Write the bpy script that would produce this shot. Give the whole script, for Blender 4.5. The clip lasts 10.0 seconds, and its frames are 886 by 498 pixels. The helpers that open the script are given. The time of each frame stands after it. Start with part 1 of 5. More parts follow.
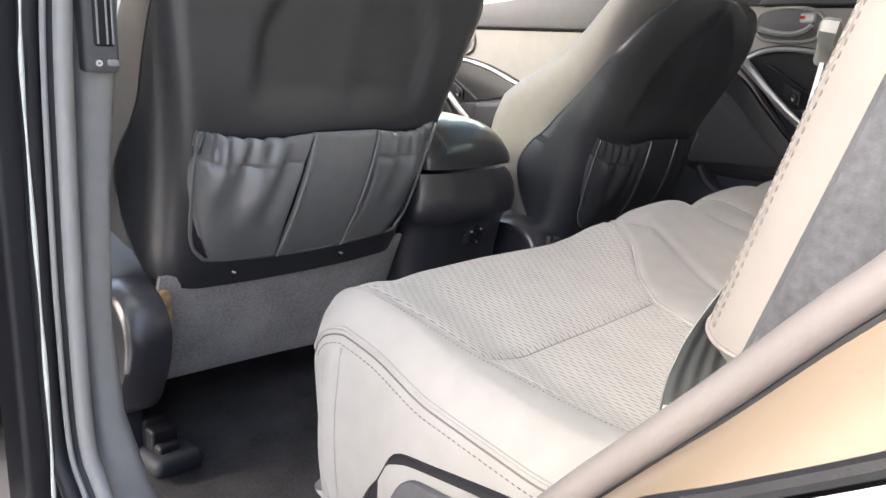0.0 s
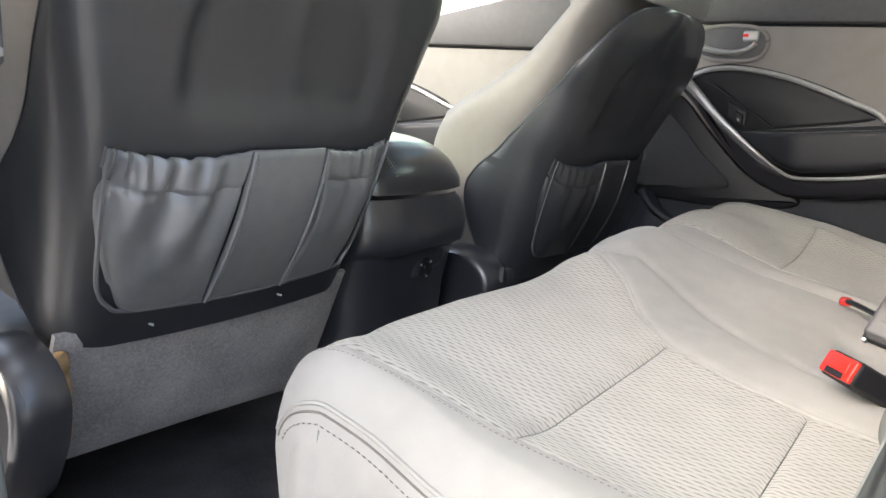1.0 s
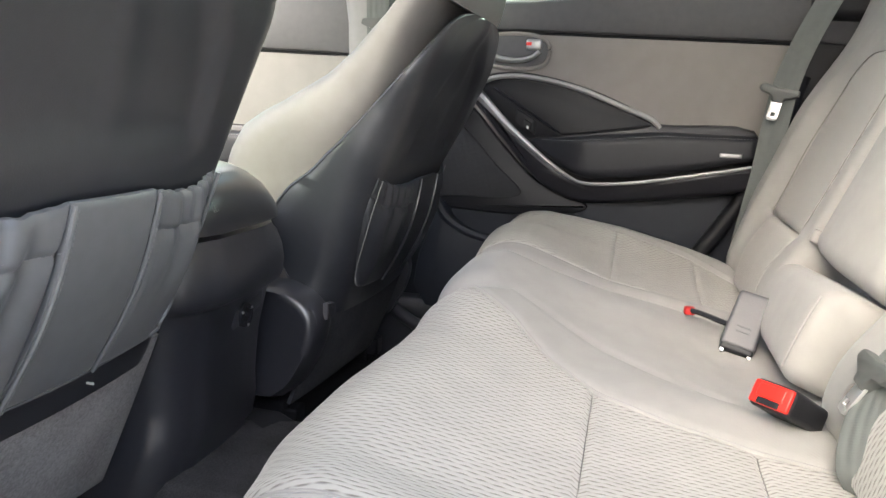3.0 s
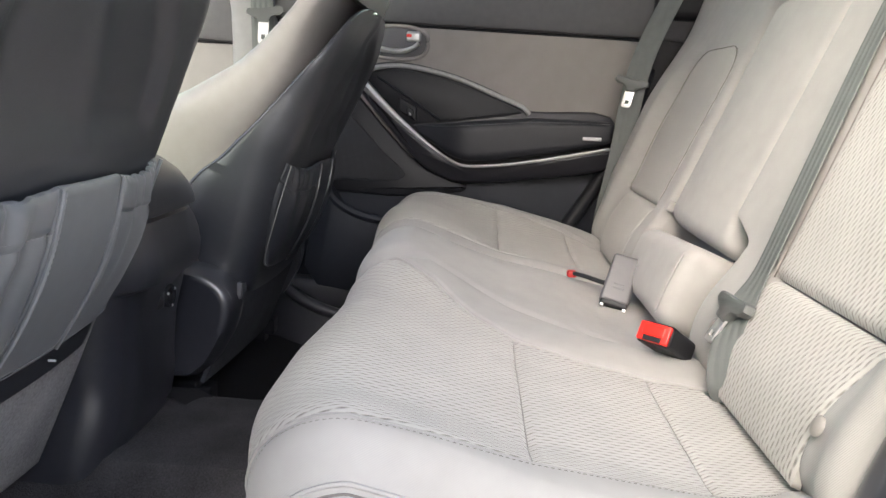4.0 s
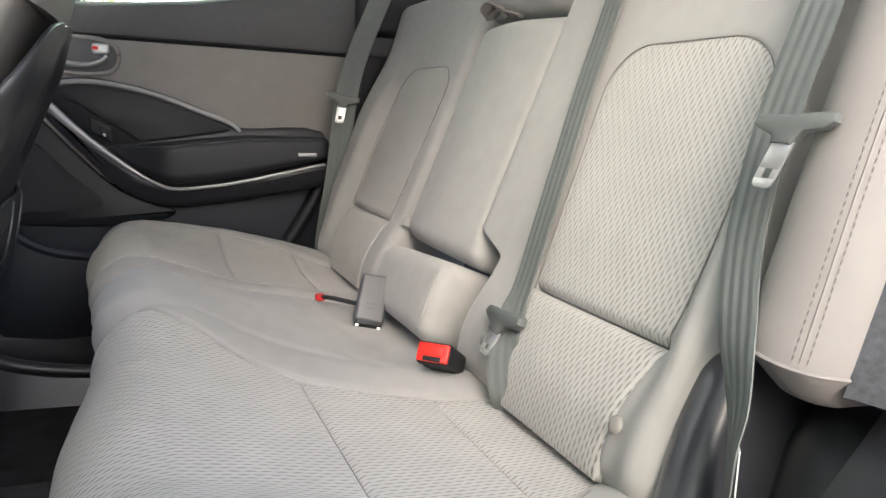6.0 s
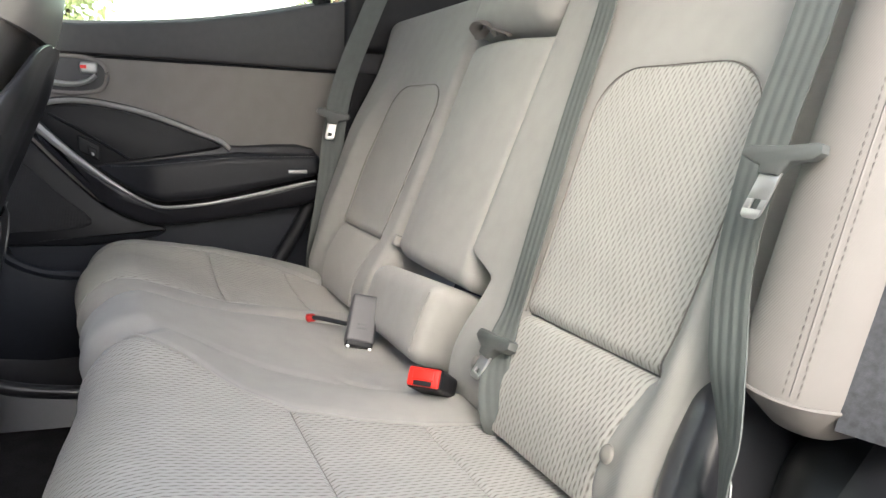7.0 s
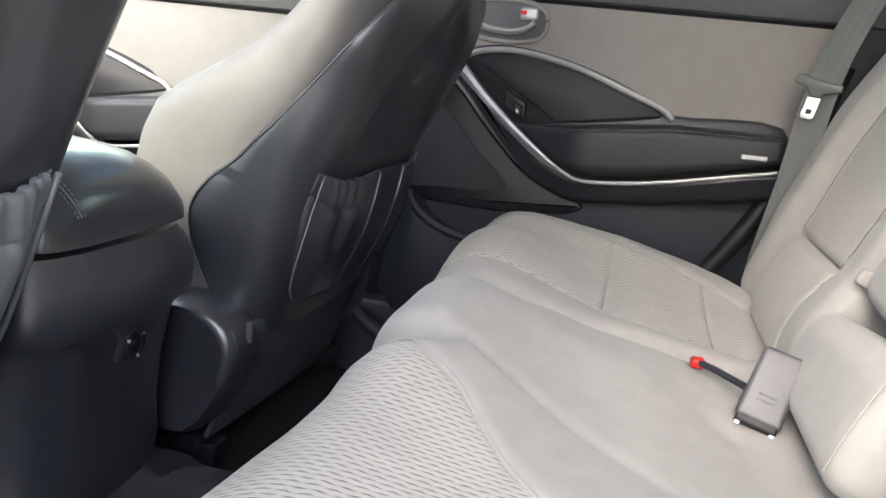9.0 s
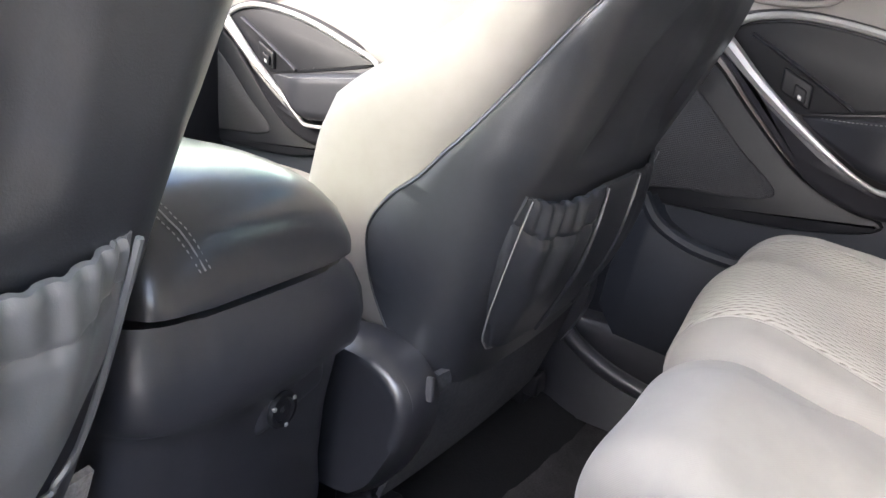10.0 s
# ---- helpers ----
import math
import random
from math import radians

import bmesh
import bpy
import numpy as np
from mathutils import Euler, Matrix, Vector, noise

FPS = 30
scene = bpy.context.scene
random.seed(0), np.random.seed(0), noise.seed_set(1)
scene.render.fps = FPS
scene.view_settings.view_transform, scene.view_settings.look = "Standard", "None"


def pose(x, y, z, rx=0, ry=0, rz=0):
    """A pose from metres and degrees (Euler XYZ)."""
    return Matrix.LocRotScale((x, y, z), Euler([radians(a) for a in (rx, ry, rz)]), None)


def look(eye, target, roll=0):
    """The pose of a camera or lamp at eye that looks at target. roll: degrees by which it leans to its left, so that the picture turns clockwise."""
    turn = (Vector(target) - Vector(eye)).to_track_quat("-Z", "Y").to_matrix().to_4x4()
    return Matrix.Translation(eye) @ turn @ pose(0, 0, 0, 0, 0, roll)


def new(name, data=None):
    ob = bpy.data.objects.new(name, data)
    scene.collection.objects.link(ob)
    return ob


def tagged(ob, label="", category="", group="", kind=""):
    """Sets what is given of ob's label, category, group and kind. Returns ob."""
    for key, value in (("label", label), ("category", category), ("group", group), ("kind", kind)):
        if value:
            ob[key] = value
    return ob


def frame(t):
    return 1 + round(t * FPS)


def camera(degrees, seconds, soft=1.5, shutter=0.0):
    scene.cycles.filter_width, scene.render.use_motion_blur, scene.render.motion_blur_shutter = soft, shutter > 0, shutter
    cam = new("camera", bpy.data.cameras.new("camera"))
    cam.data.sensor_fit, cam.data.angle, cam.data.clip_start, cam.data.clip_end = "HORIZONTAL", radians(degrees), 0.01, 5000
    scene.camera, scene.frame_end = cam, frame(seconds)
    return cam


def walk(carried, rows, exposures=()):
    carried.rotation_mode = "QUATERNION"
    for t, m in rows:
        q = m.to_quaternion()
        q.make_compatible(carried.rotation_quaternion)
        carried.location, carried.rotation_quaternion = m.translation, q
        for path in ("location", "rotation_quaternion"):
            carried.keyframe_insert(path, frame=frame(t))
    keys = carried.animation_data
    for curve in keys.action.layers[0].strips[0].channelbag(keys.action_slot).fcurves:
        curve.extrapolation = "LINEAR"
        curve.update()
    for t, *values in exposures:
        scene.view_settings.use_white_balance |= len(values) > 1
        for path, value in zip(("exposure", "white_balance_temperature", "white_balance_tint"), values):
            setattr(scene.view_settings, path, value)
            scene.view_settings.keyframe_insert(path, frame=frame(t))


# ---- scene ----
cam = camera(60.0, 10.0)
PATH = [
    (0, (-1.011, 0.037, 0.628), (0.414, 1.358, 0.152), 2.4),
    (0.5, (-0.995, 0.127, 0.626), (0.544, 1.327, 0.188), 2.9),
    (1, (-0.949, 0.2, 0.603), (0.658, 1.322, 0.204), 2.9),
    (1.5, (-0.915, 0.257, 0.597), (0.753, 1.293, 0.216), 2.7),
    (2, (-0.886, 0.307, 0.605), (0.85, 1.224, 0.224), 2.4),
    (2.5, (-0.868, 0.367, 0.614), (0.97, 1.062, 0.242), 2.5),
    (4, (-1.01, 0.481, 0.62), (0.95, 0.549, 0.231), 2.8),
    (4.5, (-1.035, 0.518, 0.616), (0.924, 0.425, 0.225), 2.5),
    (5, (-1.026, 0.553, 0.627), (0.909, 0.224, 0.248), 1.3),
    (5.5, (-1.002, 0.581, 0.644), (0.882, 0.019, 0.275), 0.8),
    (6, (-0.972, 0.583, 0.648), (0.848, -0.167, 0.293), 1.9),
    (6.2, (-0.965, 0.586, 0.659), (0.838, -0.205, 0.307), 2.0),
    (7.3, (-0.967, 0.563, 0.665), (0.871, -0.165, 0.357), 0.7),
    (7.5, (-0.966, 0.532, 0.65), (0.911, -0.097, 0.362), 1.1),
    (8, (-0.913, 0.445, 0.615), (1.049, 0.185, 0.332), 2.6),
    (8.5, (-0.791, 0.392, 0.609), (1.17, 0.544, 0.249), 4.1),
    (9, (-0.664, 0.416, 0.638), (1.231, 0.865, 0.184), 5.4),
    (9.5, (-0.555, 0.449, 0.654), (1.242, 1.148, 0.123), 5.6),
    (10, (-0.438, 0.498, 0.664), (1.209, 1.456, 0.055), 4.3),
]
EXPOSURES = [(0, 2.3, 6400, 10), (1, 2.4, 6350, 7), (2.0, 2.5, 6350, 6), (4.5, 2.2, 6250, 10), (6, 2.0, 6200, 8), (7.5, 2.0, 6150, 7), (8.5, 2.2, 6100, 7), (9.2, 2.7, 6100, 9), (10, 3.1, 6200, 11)]
walk(cam, [(t, look(eye, target, roll)) for t, eye, target, roll in PATH], EXPOSURES)

# ---- world, sun and exposure ----
world = bpy.data.worlds.new("sky")
scene.world = world
world.use_nodes = True
sky = world.node_tree.nodes.new("ShaderNodeTexSky")
sky.sky_type, sky.sun_disc = "NISHITA", False
sky.sun_elevation, sky.sun_rotation = radians(35), radians(-70)
sky.air_density, sky.dust_density, sky.ozone_density = 0.8, 5.0, 1.2
world.node_tree.links.new(sky.outputs[0], world.node_tree.nodes["Background"].inputs[0])
world.node_tree.nodes["Background"].inputs[1].default_value = 0.15
sun_data = bpy.data.lights.new("sun", "SUN")
sun_data.energy, sun_data.angle, sun_data.color = 0.6, radians(140), (1.0, 0.98, 0.96)
sun = new("sun", sun_data)
sun.matrix_world = look((-4.1, 1.9, 3.2), (0, 0.4, 0.4))


# ---- materials ----
def material(name, base, rough=0.6, metal=0.0, vary=0.12, scale=60.0, big=5.0, bump=0.15, bump_scale=400.0, depth=0.001, sheen=0.0, coat=0.0, gloss=0.5):
    m = bpy.data.materials.new(name)
    m.use_nodes = True
    nt = m.node_tree
    b = nt.nodes["Principled BSDF"]
    co = nt.nodes.new("ShaderNodeTexCoord")
    fine, wide = nt.nodes.new("ShaderNodeTexNoise"), nt.nodes.new("ShaderNodeTexNoise")
    fine.inputs["Scale"].default_value, wide.inputs["Scale"].default_value = scale, big
    fine.inputs["Detail"].default_value, wide.inputs["Detail"].default_value = 4, 3
    mix = nt.nodes.new("ShaderNodeMath")
    mix.operation = "ADD"
    ramp = nt.nodes.new("ShaderNodeMapRange")
    ramp.inputs["From Min"].default_value, ramp.inputs["From Max"].default_value = 0.7, 1.3
    ramp.inputs["To Min"].default_value, ramp.inputs["To Max"].default_value = 1 - vary, 1 + vary
    tint = nt.nodes.new("ShaderNodeVectorMath")
    tint.operation = "SCALE"
    tint.inputs[0].default_value = base
    for n in (fine, wide):
        nt.links.new(co.outputs["Object"], n.inputs["Vector"])
    nt.links.new(fine.outputs["Fac"], mix.inputs[0])
    nt.links.new(wide.outputs["Fac"], mix.inputs[1])
    nt.links.new(mix.outputs[0], ramp.inputs["Value"])
    nt.links.new(ramp.outputs[0], tint.inputs["Scale"])
    nt.links.new(tint.outputs[0], b.inputs["Base Color"])
    b.inputs["Roughness"].default_value, b.inputs["Metallic"].default_value = rough, metal
    b.inputs["Sheen Weight"].default_value = sheen
    b.inputs["Coat Weight"].default_value = coat
    b.inputs["Coat Roughness"].default_value = 0.22
    b.inputs["Specular IOR Level"].default_value = gloss
    if bump:
        grain = nt.nodes.new("ShaderNodeTexNoise")
        grain.inputs["Scale"].default_value, grain.inputs["Detail"].default_value = bump_scale, 2
        bp = nt.nodes.new("ShaderNodeBump")
        bp.inputs["Strength"].default_value, bp.inputs["Distance"].default_value = bump, depth
        nt.links.new(co.outputs["Object"], grain.inputs["Vector"])
        nt.links.new(grain.outputs["Fac"], bp.inputs["Height"])
        nt.links.new(bp.outputs[0], b.inputs["Normal"])
    m["tint"] = 1
    return m


def nodes_of(m):
    nt = m.node_tree
    tint = next(n for n in nt.nodes if n.bl_idname == "ShaderNodeVectorMath")
    return nt, nt.nodes["Principled BSDF"], tint


def knit_material(name, base):
    """Coarse chain knit: slanted strands 5.4 mm apart with staggered slits 11 mm long, along the uv map, in metres."""
    m = material(name, base, 0.9, vary=0.07, scale=25, bump=0, sheen=0.15)
    nt, b, tint = nodes_of(m)

    def calc(op, p, q=None, r=None):
        n = nt.nodes.new("ShaderNodeMath")
        n.operation = op
        for i, v in enumerate((p, q, r)):
            if v is None:
                continue
            if isinstance(v, (int, float)):
                n.inputs[i].default_value = v
            else:
                nt.links.new(v, n.inputs[i])
        return n.outputs[0]
    uv, split, warp = (nt.nodes.new(n) for n in ("ShaderNodeUVMap", "ShaderNodeSeparateXYZ", "ShaderNodeTexNoise"))
    warp.inputs["Scale"].default_value = 14
    nt.links.new(uv.outputs[0], split.inputs[0])
    nt.links.new(uv.outputs[0], warp.inputs["Vector"])
    along, across = split.outputs[0], split.outputs[1]
    sway = calc("MULTIPLY", calc("SINE", calc("MULTIPLY", along, 500.0)), 0.00025)
    x = calc("ADD", calc("MULTIPLY_ADD", along, 0.22, across), calc("MULTIPLY_ADD", warp.outputs["Fac"], 0.008, sway))
    x = calc("DIVIDE", x, 0.0054)
    k = calc("ROUND", x)
    near = calc("ABSOLUTE", calc("SUBTRACT", x, k))
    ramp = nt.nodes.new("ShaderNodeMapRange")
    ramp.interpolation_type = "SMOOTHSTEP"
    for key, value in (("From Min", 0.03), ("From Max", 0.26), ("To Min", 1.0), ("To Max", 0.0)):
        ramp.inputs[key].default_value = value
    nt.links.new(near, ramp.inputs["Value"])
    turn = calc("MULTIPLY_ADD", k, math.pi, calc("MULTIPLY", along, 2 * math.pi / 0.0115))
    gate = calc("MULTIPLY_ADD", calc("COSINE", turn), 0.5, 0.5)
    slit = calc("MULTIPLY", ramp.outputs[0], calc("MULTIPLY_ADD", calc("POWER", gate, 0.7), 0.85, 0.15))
    bp = nt.nodes.new("ShaderNodeBump")
    bp.inputs["Strength"].default_value, bp.inputs["Distance"].default_value = 0.6, 0.0013
    nt.links.new(calc("SUBTRACT", 1.0, slit), bp.inputs["Height"])
    nt.links.new(bp.outputs[0], b.inputs["Normal"])
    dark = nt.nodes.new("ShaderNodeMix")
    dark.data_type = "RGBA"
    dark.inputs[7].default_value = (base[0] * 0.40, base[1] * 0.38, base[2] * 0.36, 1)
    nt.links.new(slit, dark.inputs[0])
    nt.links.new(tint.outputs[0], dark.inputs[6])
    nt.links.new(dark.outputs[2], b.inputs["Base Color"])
    return m


def twill_material(name, base, rough=0.85, pitch=0.0011, depth=0.0003, strength=0.2, **more):
    """Fine diagonal weave."""
    m = material(name, base, rough, bump=0, **more)
    nt, b, _ = nodes_of(m)
    co = nt.nodes.new("ShaderNodeTexCoord")
    wave = nt.nodes.new("ShaderNodeTexWave")
    wave.bands_direction = "DIAGONAL"
    wave.inputs["Scale"].default_value = 0.31 / pitch
    wave.inputs["Distortion"].default_value = 1.0
    bp = nt.nodes.new("ShaderNodeBump")
    bp.inputs["Strength"].default_value, bp.inputs["Distance"].default_value = strength, depth
    nt.links.new(co.outputs["Object"], wave.inputs["Vector"])
    nt.links.new(wave.outputs["Fac"], bp.inputs["Height"])
    nt.links.new(bp.outputs[0], b.inputs["Normal"])
    return m


def dotted_material(name, base, pitch=0.0026):
    """Perforated loudspeaker cover."""
    m = material(name, base, 0.55, bump=0)
    nt, b, _ = nodes_of(m)
    co = nt.nodes.new("ShaderNodeTexCoord")
    vor = nt.nodes.new("ShaderNodeTexVoronoi")
    vor.inputs["Scale"].default_value, vor.inputs["Randomness"].default_value = 1 / pitch, 0.0
    bp = nt.nodes.new("ShaderNodeBump")
    bp.inputs["Strength"].default_value, bp.inputs["Distance"].default_value = 1.0, 0.002
    nt.links.new(co.outputs["Object"], vor.inputs["Vector"])
    nt.links.new(vor.outputs["Distance"], bp.inputs["Height"])
    nt.links.new(bp.outputs[0], b.inputs["Normal"])
    return m


def webbing_material(name, base):
    m = material(name, base, 0.8, vary=0.06, bump=0, gloss=0.1)
    nt, b, tint = nodes_of(m)
    uv = nt.nodes.new("ShaderNodeUVMap")
    wave = nt.nodes.new("ShaderNodeTexWave")
    wave.bands_direction = "X"
    wave.inputs["Scale"].default_value = 0.314 / 0.0115
    fine = nt.nodes.new("ShaderNodeTexWave")
    fine.bands_direction = "Y"
    fine.inputs["Scale"].default_value = 0.314 / 0.0012
    add = nt.nodes.new("ShaderNodeMath")
    add.operation = "MULTIPLY_ADD"
    add.inputs[1].default_value = 0.05
    bp = nt.nodes.new("ShaderNodeBump")
    bp.inputs["Strength"].default_value, bp.inputs["Distance"].default_value = 0.6, 0.0010
    nt.links.new(uv.outputs[0], wave.inputs["Vector"])
    nt.links.new(uv.outputs[0], fine.inputs["Vector"])
    nt.links.new(fine.outputs["Fac"], add.inputs[0])
    nt.links.new(wave.outputs["Fac"], add.inputs[2])
    nt.links.new(add.outputs[0], bp.inputs["Height"])
    nt.links.new(bp.outputs[0], b.inputs["Normal"])
    return m


BEIGE = (0.315, 0.306, 0.291)
M_FABRIC = twill_material("beige_fabric", BEIGE, 0.88, vary=0.06, scale=40, sheen=0.15)
M_KNIT = knit_material("beige_knit", (0.42, 0.406, 0.382))
M_LEATHER = twill_material("beige_bolster_cloth", (0.205, 0.187, 0.177), 0.7, pitch=0.0011, depth=0.0003, strength=0.2, vary=0.05, scale=30)
M_SMOOTH = material("beige_vinyl", (0.25, 0.232, 0.215), 0.5, vary=0.05, bump=0.2, bump_scale=900, depth=0.0004)
M_STITCH = material("beige_thread", (0.155, 0.14, 0.13), 0.8, bump=0)
M_THREAD = material("grey_thread", (0.24, 0.24, 0.24), 0.7, bump=0)
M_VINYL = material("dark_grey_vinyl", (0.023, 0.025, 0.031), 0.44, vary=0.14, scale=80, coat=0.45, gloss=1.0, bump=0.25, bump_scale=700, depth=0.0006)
M_LID = material("black_soft_vinyl", (0.032, 0.033, 0.037), 0.28, vary=0.12, scale=80, coat=1.0, bump=0.2, bump_scale=900, depth=0.0005)
# the shells' dark vinyl, with reflected light lifted into its base colour
M_POCKET = material("vinyl_lifted_for_light", (0.145, 0.147, 0.152), 0.40, gloss=1.0, coat=0.35, sheen=0.1, vary=0.1, scale=60, bump=0.2, bump_scale=900, depth=0.0004)
M_PIPE = material("pale_piping", (0.20, 0.20, 0.20), 0.5, bump=0)
M_PLASTIC = material("charcoal_plastic", (0.031, 0.032, 0.039), 0.32, vary=0.12, scale=90, coat=0.5, gloss=1.0, bump=0.25, bump_scale=900, depth=0.0005)
M_BLACK = material("black_plastic", (0.012, 0.0125, 0.0155), 0.48, gloss=0.3, bump=0.15, bump_scale=800)
M_DOORGREY = material("slate_grey_plastic", (0.088, 0.088, 0.094), 0.6, gloss=0.35, vary=0.07, scale=70, bump=0.3, bump_scale=800, depth=0.0005)
M_LOWER = material("dark_slate_plastic", (0.022, 0.025, 0.033), 0.55, gloss=0.3, vary=0.07, scale=70, bump=0.3, bump_scale=800, depth=0.0005)
M_TAUPE = twill_material("taupe_door_cloth", (0.265, 0.247, 0.237), 0.9, pitch=0.002, vary=0.06, scale=30)
M_PALE = twill_material("pale_door_cloth", (0.195, 0.19, 0.181), 0.9, pitch=0.002, vary=0.06, scale=30)
M_SILVER = material("satin_silver", (0.50, 0.50, 0.50), 0.42, 0.65, vary=0.04, bump=0)
M_CHROME = material("chrome", (0.72, 0.72, 0.71), 0.38, 0.85, vary=0.03, bump=0)
M_CARPET = material("dark_carpet", (0.058, 0.056, 0.060), 1.0, vary=0.45, scale=420, big=14, bump=1.0, bump_scale=620, depth=0.004)
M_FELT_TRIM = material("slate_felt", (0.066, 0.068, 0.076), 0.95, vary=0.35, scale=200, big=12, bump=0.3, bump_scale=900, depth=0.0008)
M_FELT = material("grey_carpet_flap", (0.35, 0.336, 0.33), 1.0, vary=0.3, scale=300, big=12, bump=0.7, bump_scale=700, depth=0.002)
M_BELT = webbing_material("grey_green_webbing", (0.148, 0.158, 0.153))
M_COVER = material("black_housing_plastic", (0.016, 0.017, 0.020), 0.36, vary=0.1, gloss=0.6, bump=0.2, bump_scale=900, depth=0.0004)
M_DARKRED = material("dark_red_plastic", (0.42, 0.012, 0.01), 0.4, vary=0.03, bump=0)
M_RED = material("red_plastic", (0.72, 0.022, 0.014), 0.35, vary=0.03, bump=0)
M_BUCKLE = material("grey_plastic", (0.085, 0.083, 0.089), 0.45, vary=0.05, bump=0.15)
M_TONGUE = material("dark_grey_plastic", (0.10, 0.106, 0.103), 0.4, vary=0.05, bump=0.1)
M_PILLAR = material("pillar_grey_plastic", (0.22, 0.22, 0.22), 0.55, vary=0.06, bump=0.25, bump_scale=700)
M_RUBBER = material("grey_rubber_seal", (0.135, 0.122, 0.118), 0.65, vary=0.12, scale=20, bump=0.2)
# white of small marks and edges; also the sky reflection painted on the flank
M_STRIP = material("pale_marks_and_sky_sheen", (0.50, 0.52, 0.49), 0.35, vary=0.05, scale=40, bump=0, coat=0.4)
M_PAINT = material("tan_car_paint", (0.20, 0.155, 0.112), 0.3, vary=0.03, scale=300, bump=0, coat=0.6)
M_LINER = material("headliner_cloth", (0.68, 0.66, 0.62), 0.95, vary=0.05, bump=0.3, bump_scale=500)
M_FOAM = material("torn_brown_foam", (0.36, 0.24, 0.12), 0.9, vary=0.4, scale=90, bump=0.6, bump_scale=200, depth=0.003)
M_ROAD = material("pale_concrete", (0.45, 0.44, 0.425), 0.9, vary=0.12, scale=20, big=0.5, bump=0.3, bump_scale=60, depth=0.01)
M_ASPHALT = material("slate", (0.06, 0.06, 0.06), 0.95, vary=0.3, scale=30, big=0.5, bump=0.5, bump_scale=90, depth=0.01)
M_SPEAKER = dotted_material("speaker_mesh", (0.028, 0.028, 0.031))
M_PAD = material("black_padded_vinyl", (0.020, 0.021, 0.026), 0.5, gloss=0.4, vary=0.1, scale=80, bump=0.25, bump_scale=700, depth=0.0005)
M_CARRIER = material("dark_door_plastic", (0.024, 0.024, 0.029), 0.45, gloss=0.5, vary=0.1, scale=90, bump=0.25, bump_scale=900, depth=0.0005)
M_MAT = material("black_rubber_mat", (0.010, 0.010, 0.012), 0.7, vary=0.2, scale=100, bump=0.4, bump_scale=300)
M_LEAF = material("leaves", (0.50, 0.50, 0.25), 0.7, vary=0.5, scale=3, bump=0)
M_BARK = material("bark", (0.12, 0.09, 0.06), 0.95, vary=0.3, scale=12, bump=0.6, bump_scale=30, depth=0.02)
M_RENDERED = material("white_render", (0.72, 0.72, 0.70), 0.9, vary=0.06, scale=8, bump=0.2, bump_scale=60)


def glass_material():
    m = bpy.data.materials.new("tinted_glass")
    m.use_nodes = True
    nt = m.node_tree
    nt.nodes.remove(nt.nodes["Principled BSDF"])
    tr, gl, mix, fr = (nt.nodes.new(n) for n in ("ShaderNodeBsdfTransparent", "ShaderNodeBsdfGlossy", "ShaderNodeMixShader", "ShaderNodeFresnel"))
    tr.inputs[0].default_value = (0.80, 0.90, 0.82, 1)
    gl.inputs["Roughness"].default_value = 0.02
    nt.links.new(fr.outputs[0], mix.inputs[0])
    nt.links.new(tr.outputs[0], mix.inputs[1])
    nt.links.new(gl.outputs[0], mix.inputs[2])
    nt.links.new(mix.outputs[0], nt.nodes["Material Output"].inputs[0])
    return m


M_GLASS = glass_material()
M_HAZE = material("white_haze", (0.8, 0.8, 0.8), 1.0, bump=0)
M_HAZE.node_tree.nodes["Principled BSDF"].inputs["Emission Color"].default_value = (1.0, 1.0, 0.97, 1)
M_HAZE.node_tree.nodes["Principled BSDF"].inputs["Emission Strength"].default_value = 0.8


# ---- shapes: each returns (verts, faces) or (verts, faces, uvs) ----
def smooth(a, b, x):
    t = min(1.0, max(0.0, (x - a) / (b - a)))
    return t * t * (3 - 2 * t)


def curve(keys, x):
    """Value at x of a smooth line through (x, value) keys in rising order, without overshoot."""
    xs, vs = [k[0] for k in keys], [k[1] for k in keys]
    if x <= xs[0] or x >= xs[-1]:
        return vs[0] if x <= xs[0] else vs[-1]
    i = max(j for j in range(len(xs) - 1) if xs[j] <= x)
    sl = [(vs[j + 1] - vs[j]) / (xs[j + 1] - xs[j]) for j in range(len(xs) - 1)]

    def tangent(j):
        if j == 0 or j == len(xs) - 1:
            return sl[min(j, len(sl) - 1)]
        p, q = sl[j - 1], sl[j]
        return 0.0 if p * q <= 0 else 2 * p * q / (p + q)
    h = xs[i + 1] - xs[i]
    t = (x - xs[i]) / h
    return vs[i] * (1 + 2 * t) * (1 - t) ** 2 + h * tangent(i) * t * (1 - t) ** 2 + vs[i + 1] * t * t * (3 - 2 * t) + h * tangent(i + 1) * t * t * (t - 1)


def line(keys, x):
    """Like curve(), but straight between the keys."""
    return float(np.interp(x, [k[0] for k in keys], [k[1] for k in keys]))


def spline(points, steps=8, closed=False):
    """Catmull-Rom through points."""
    pts = [Vector(p) for p in points]
    n = len(pts)
    out = []
    for i in range(n if closed else n - 1):
        a, b, c, d = ((pts[(i + k - 1) % n] if closed else pts[min(max(i + k - 1, 0), n - 1)]) for k in range(4))
        for s in range(steps):
            t = s / steps
            out.append(0.5 * ((2 * b) + (c - a) * t + (2 * a - 5 * b + 4 * c - d) * t * t + (3 * b - a - 3 * c + d) * t ** 3))
    return out if closed else out + [pts[-1]]


def join(*geos):
    verts, faces = [], []
    for g in geos:
        k = len(verts)
        verts += [tuple(v) for v in g[0]]
        faces += [tuple(i + k for i in f) for f in g[1]]
    return verts, faces


def mapped(geo, fn):
    return [tuple(fn(*v)) for v in geo[0]], geo[1]


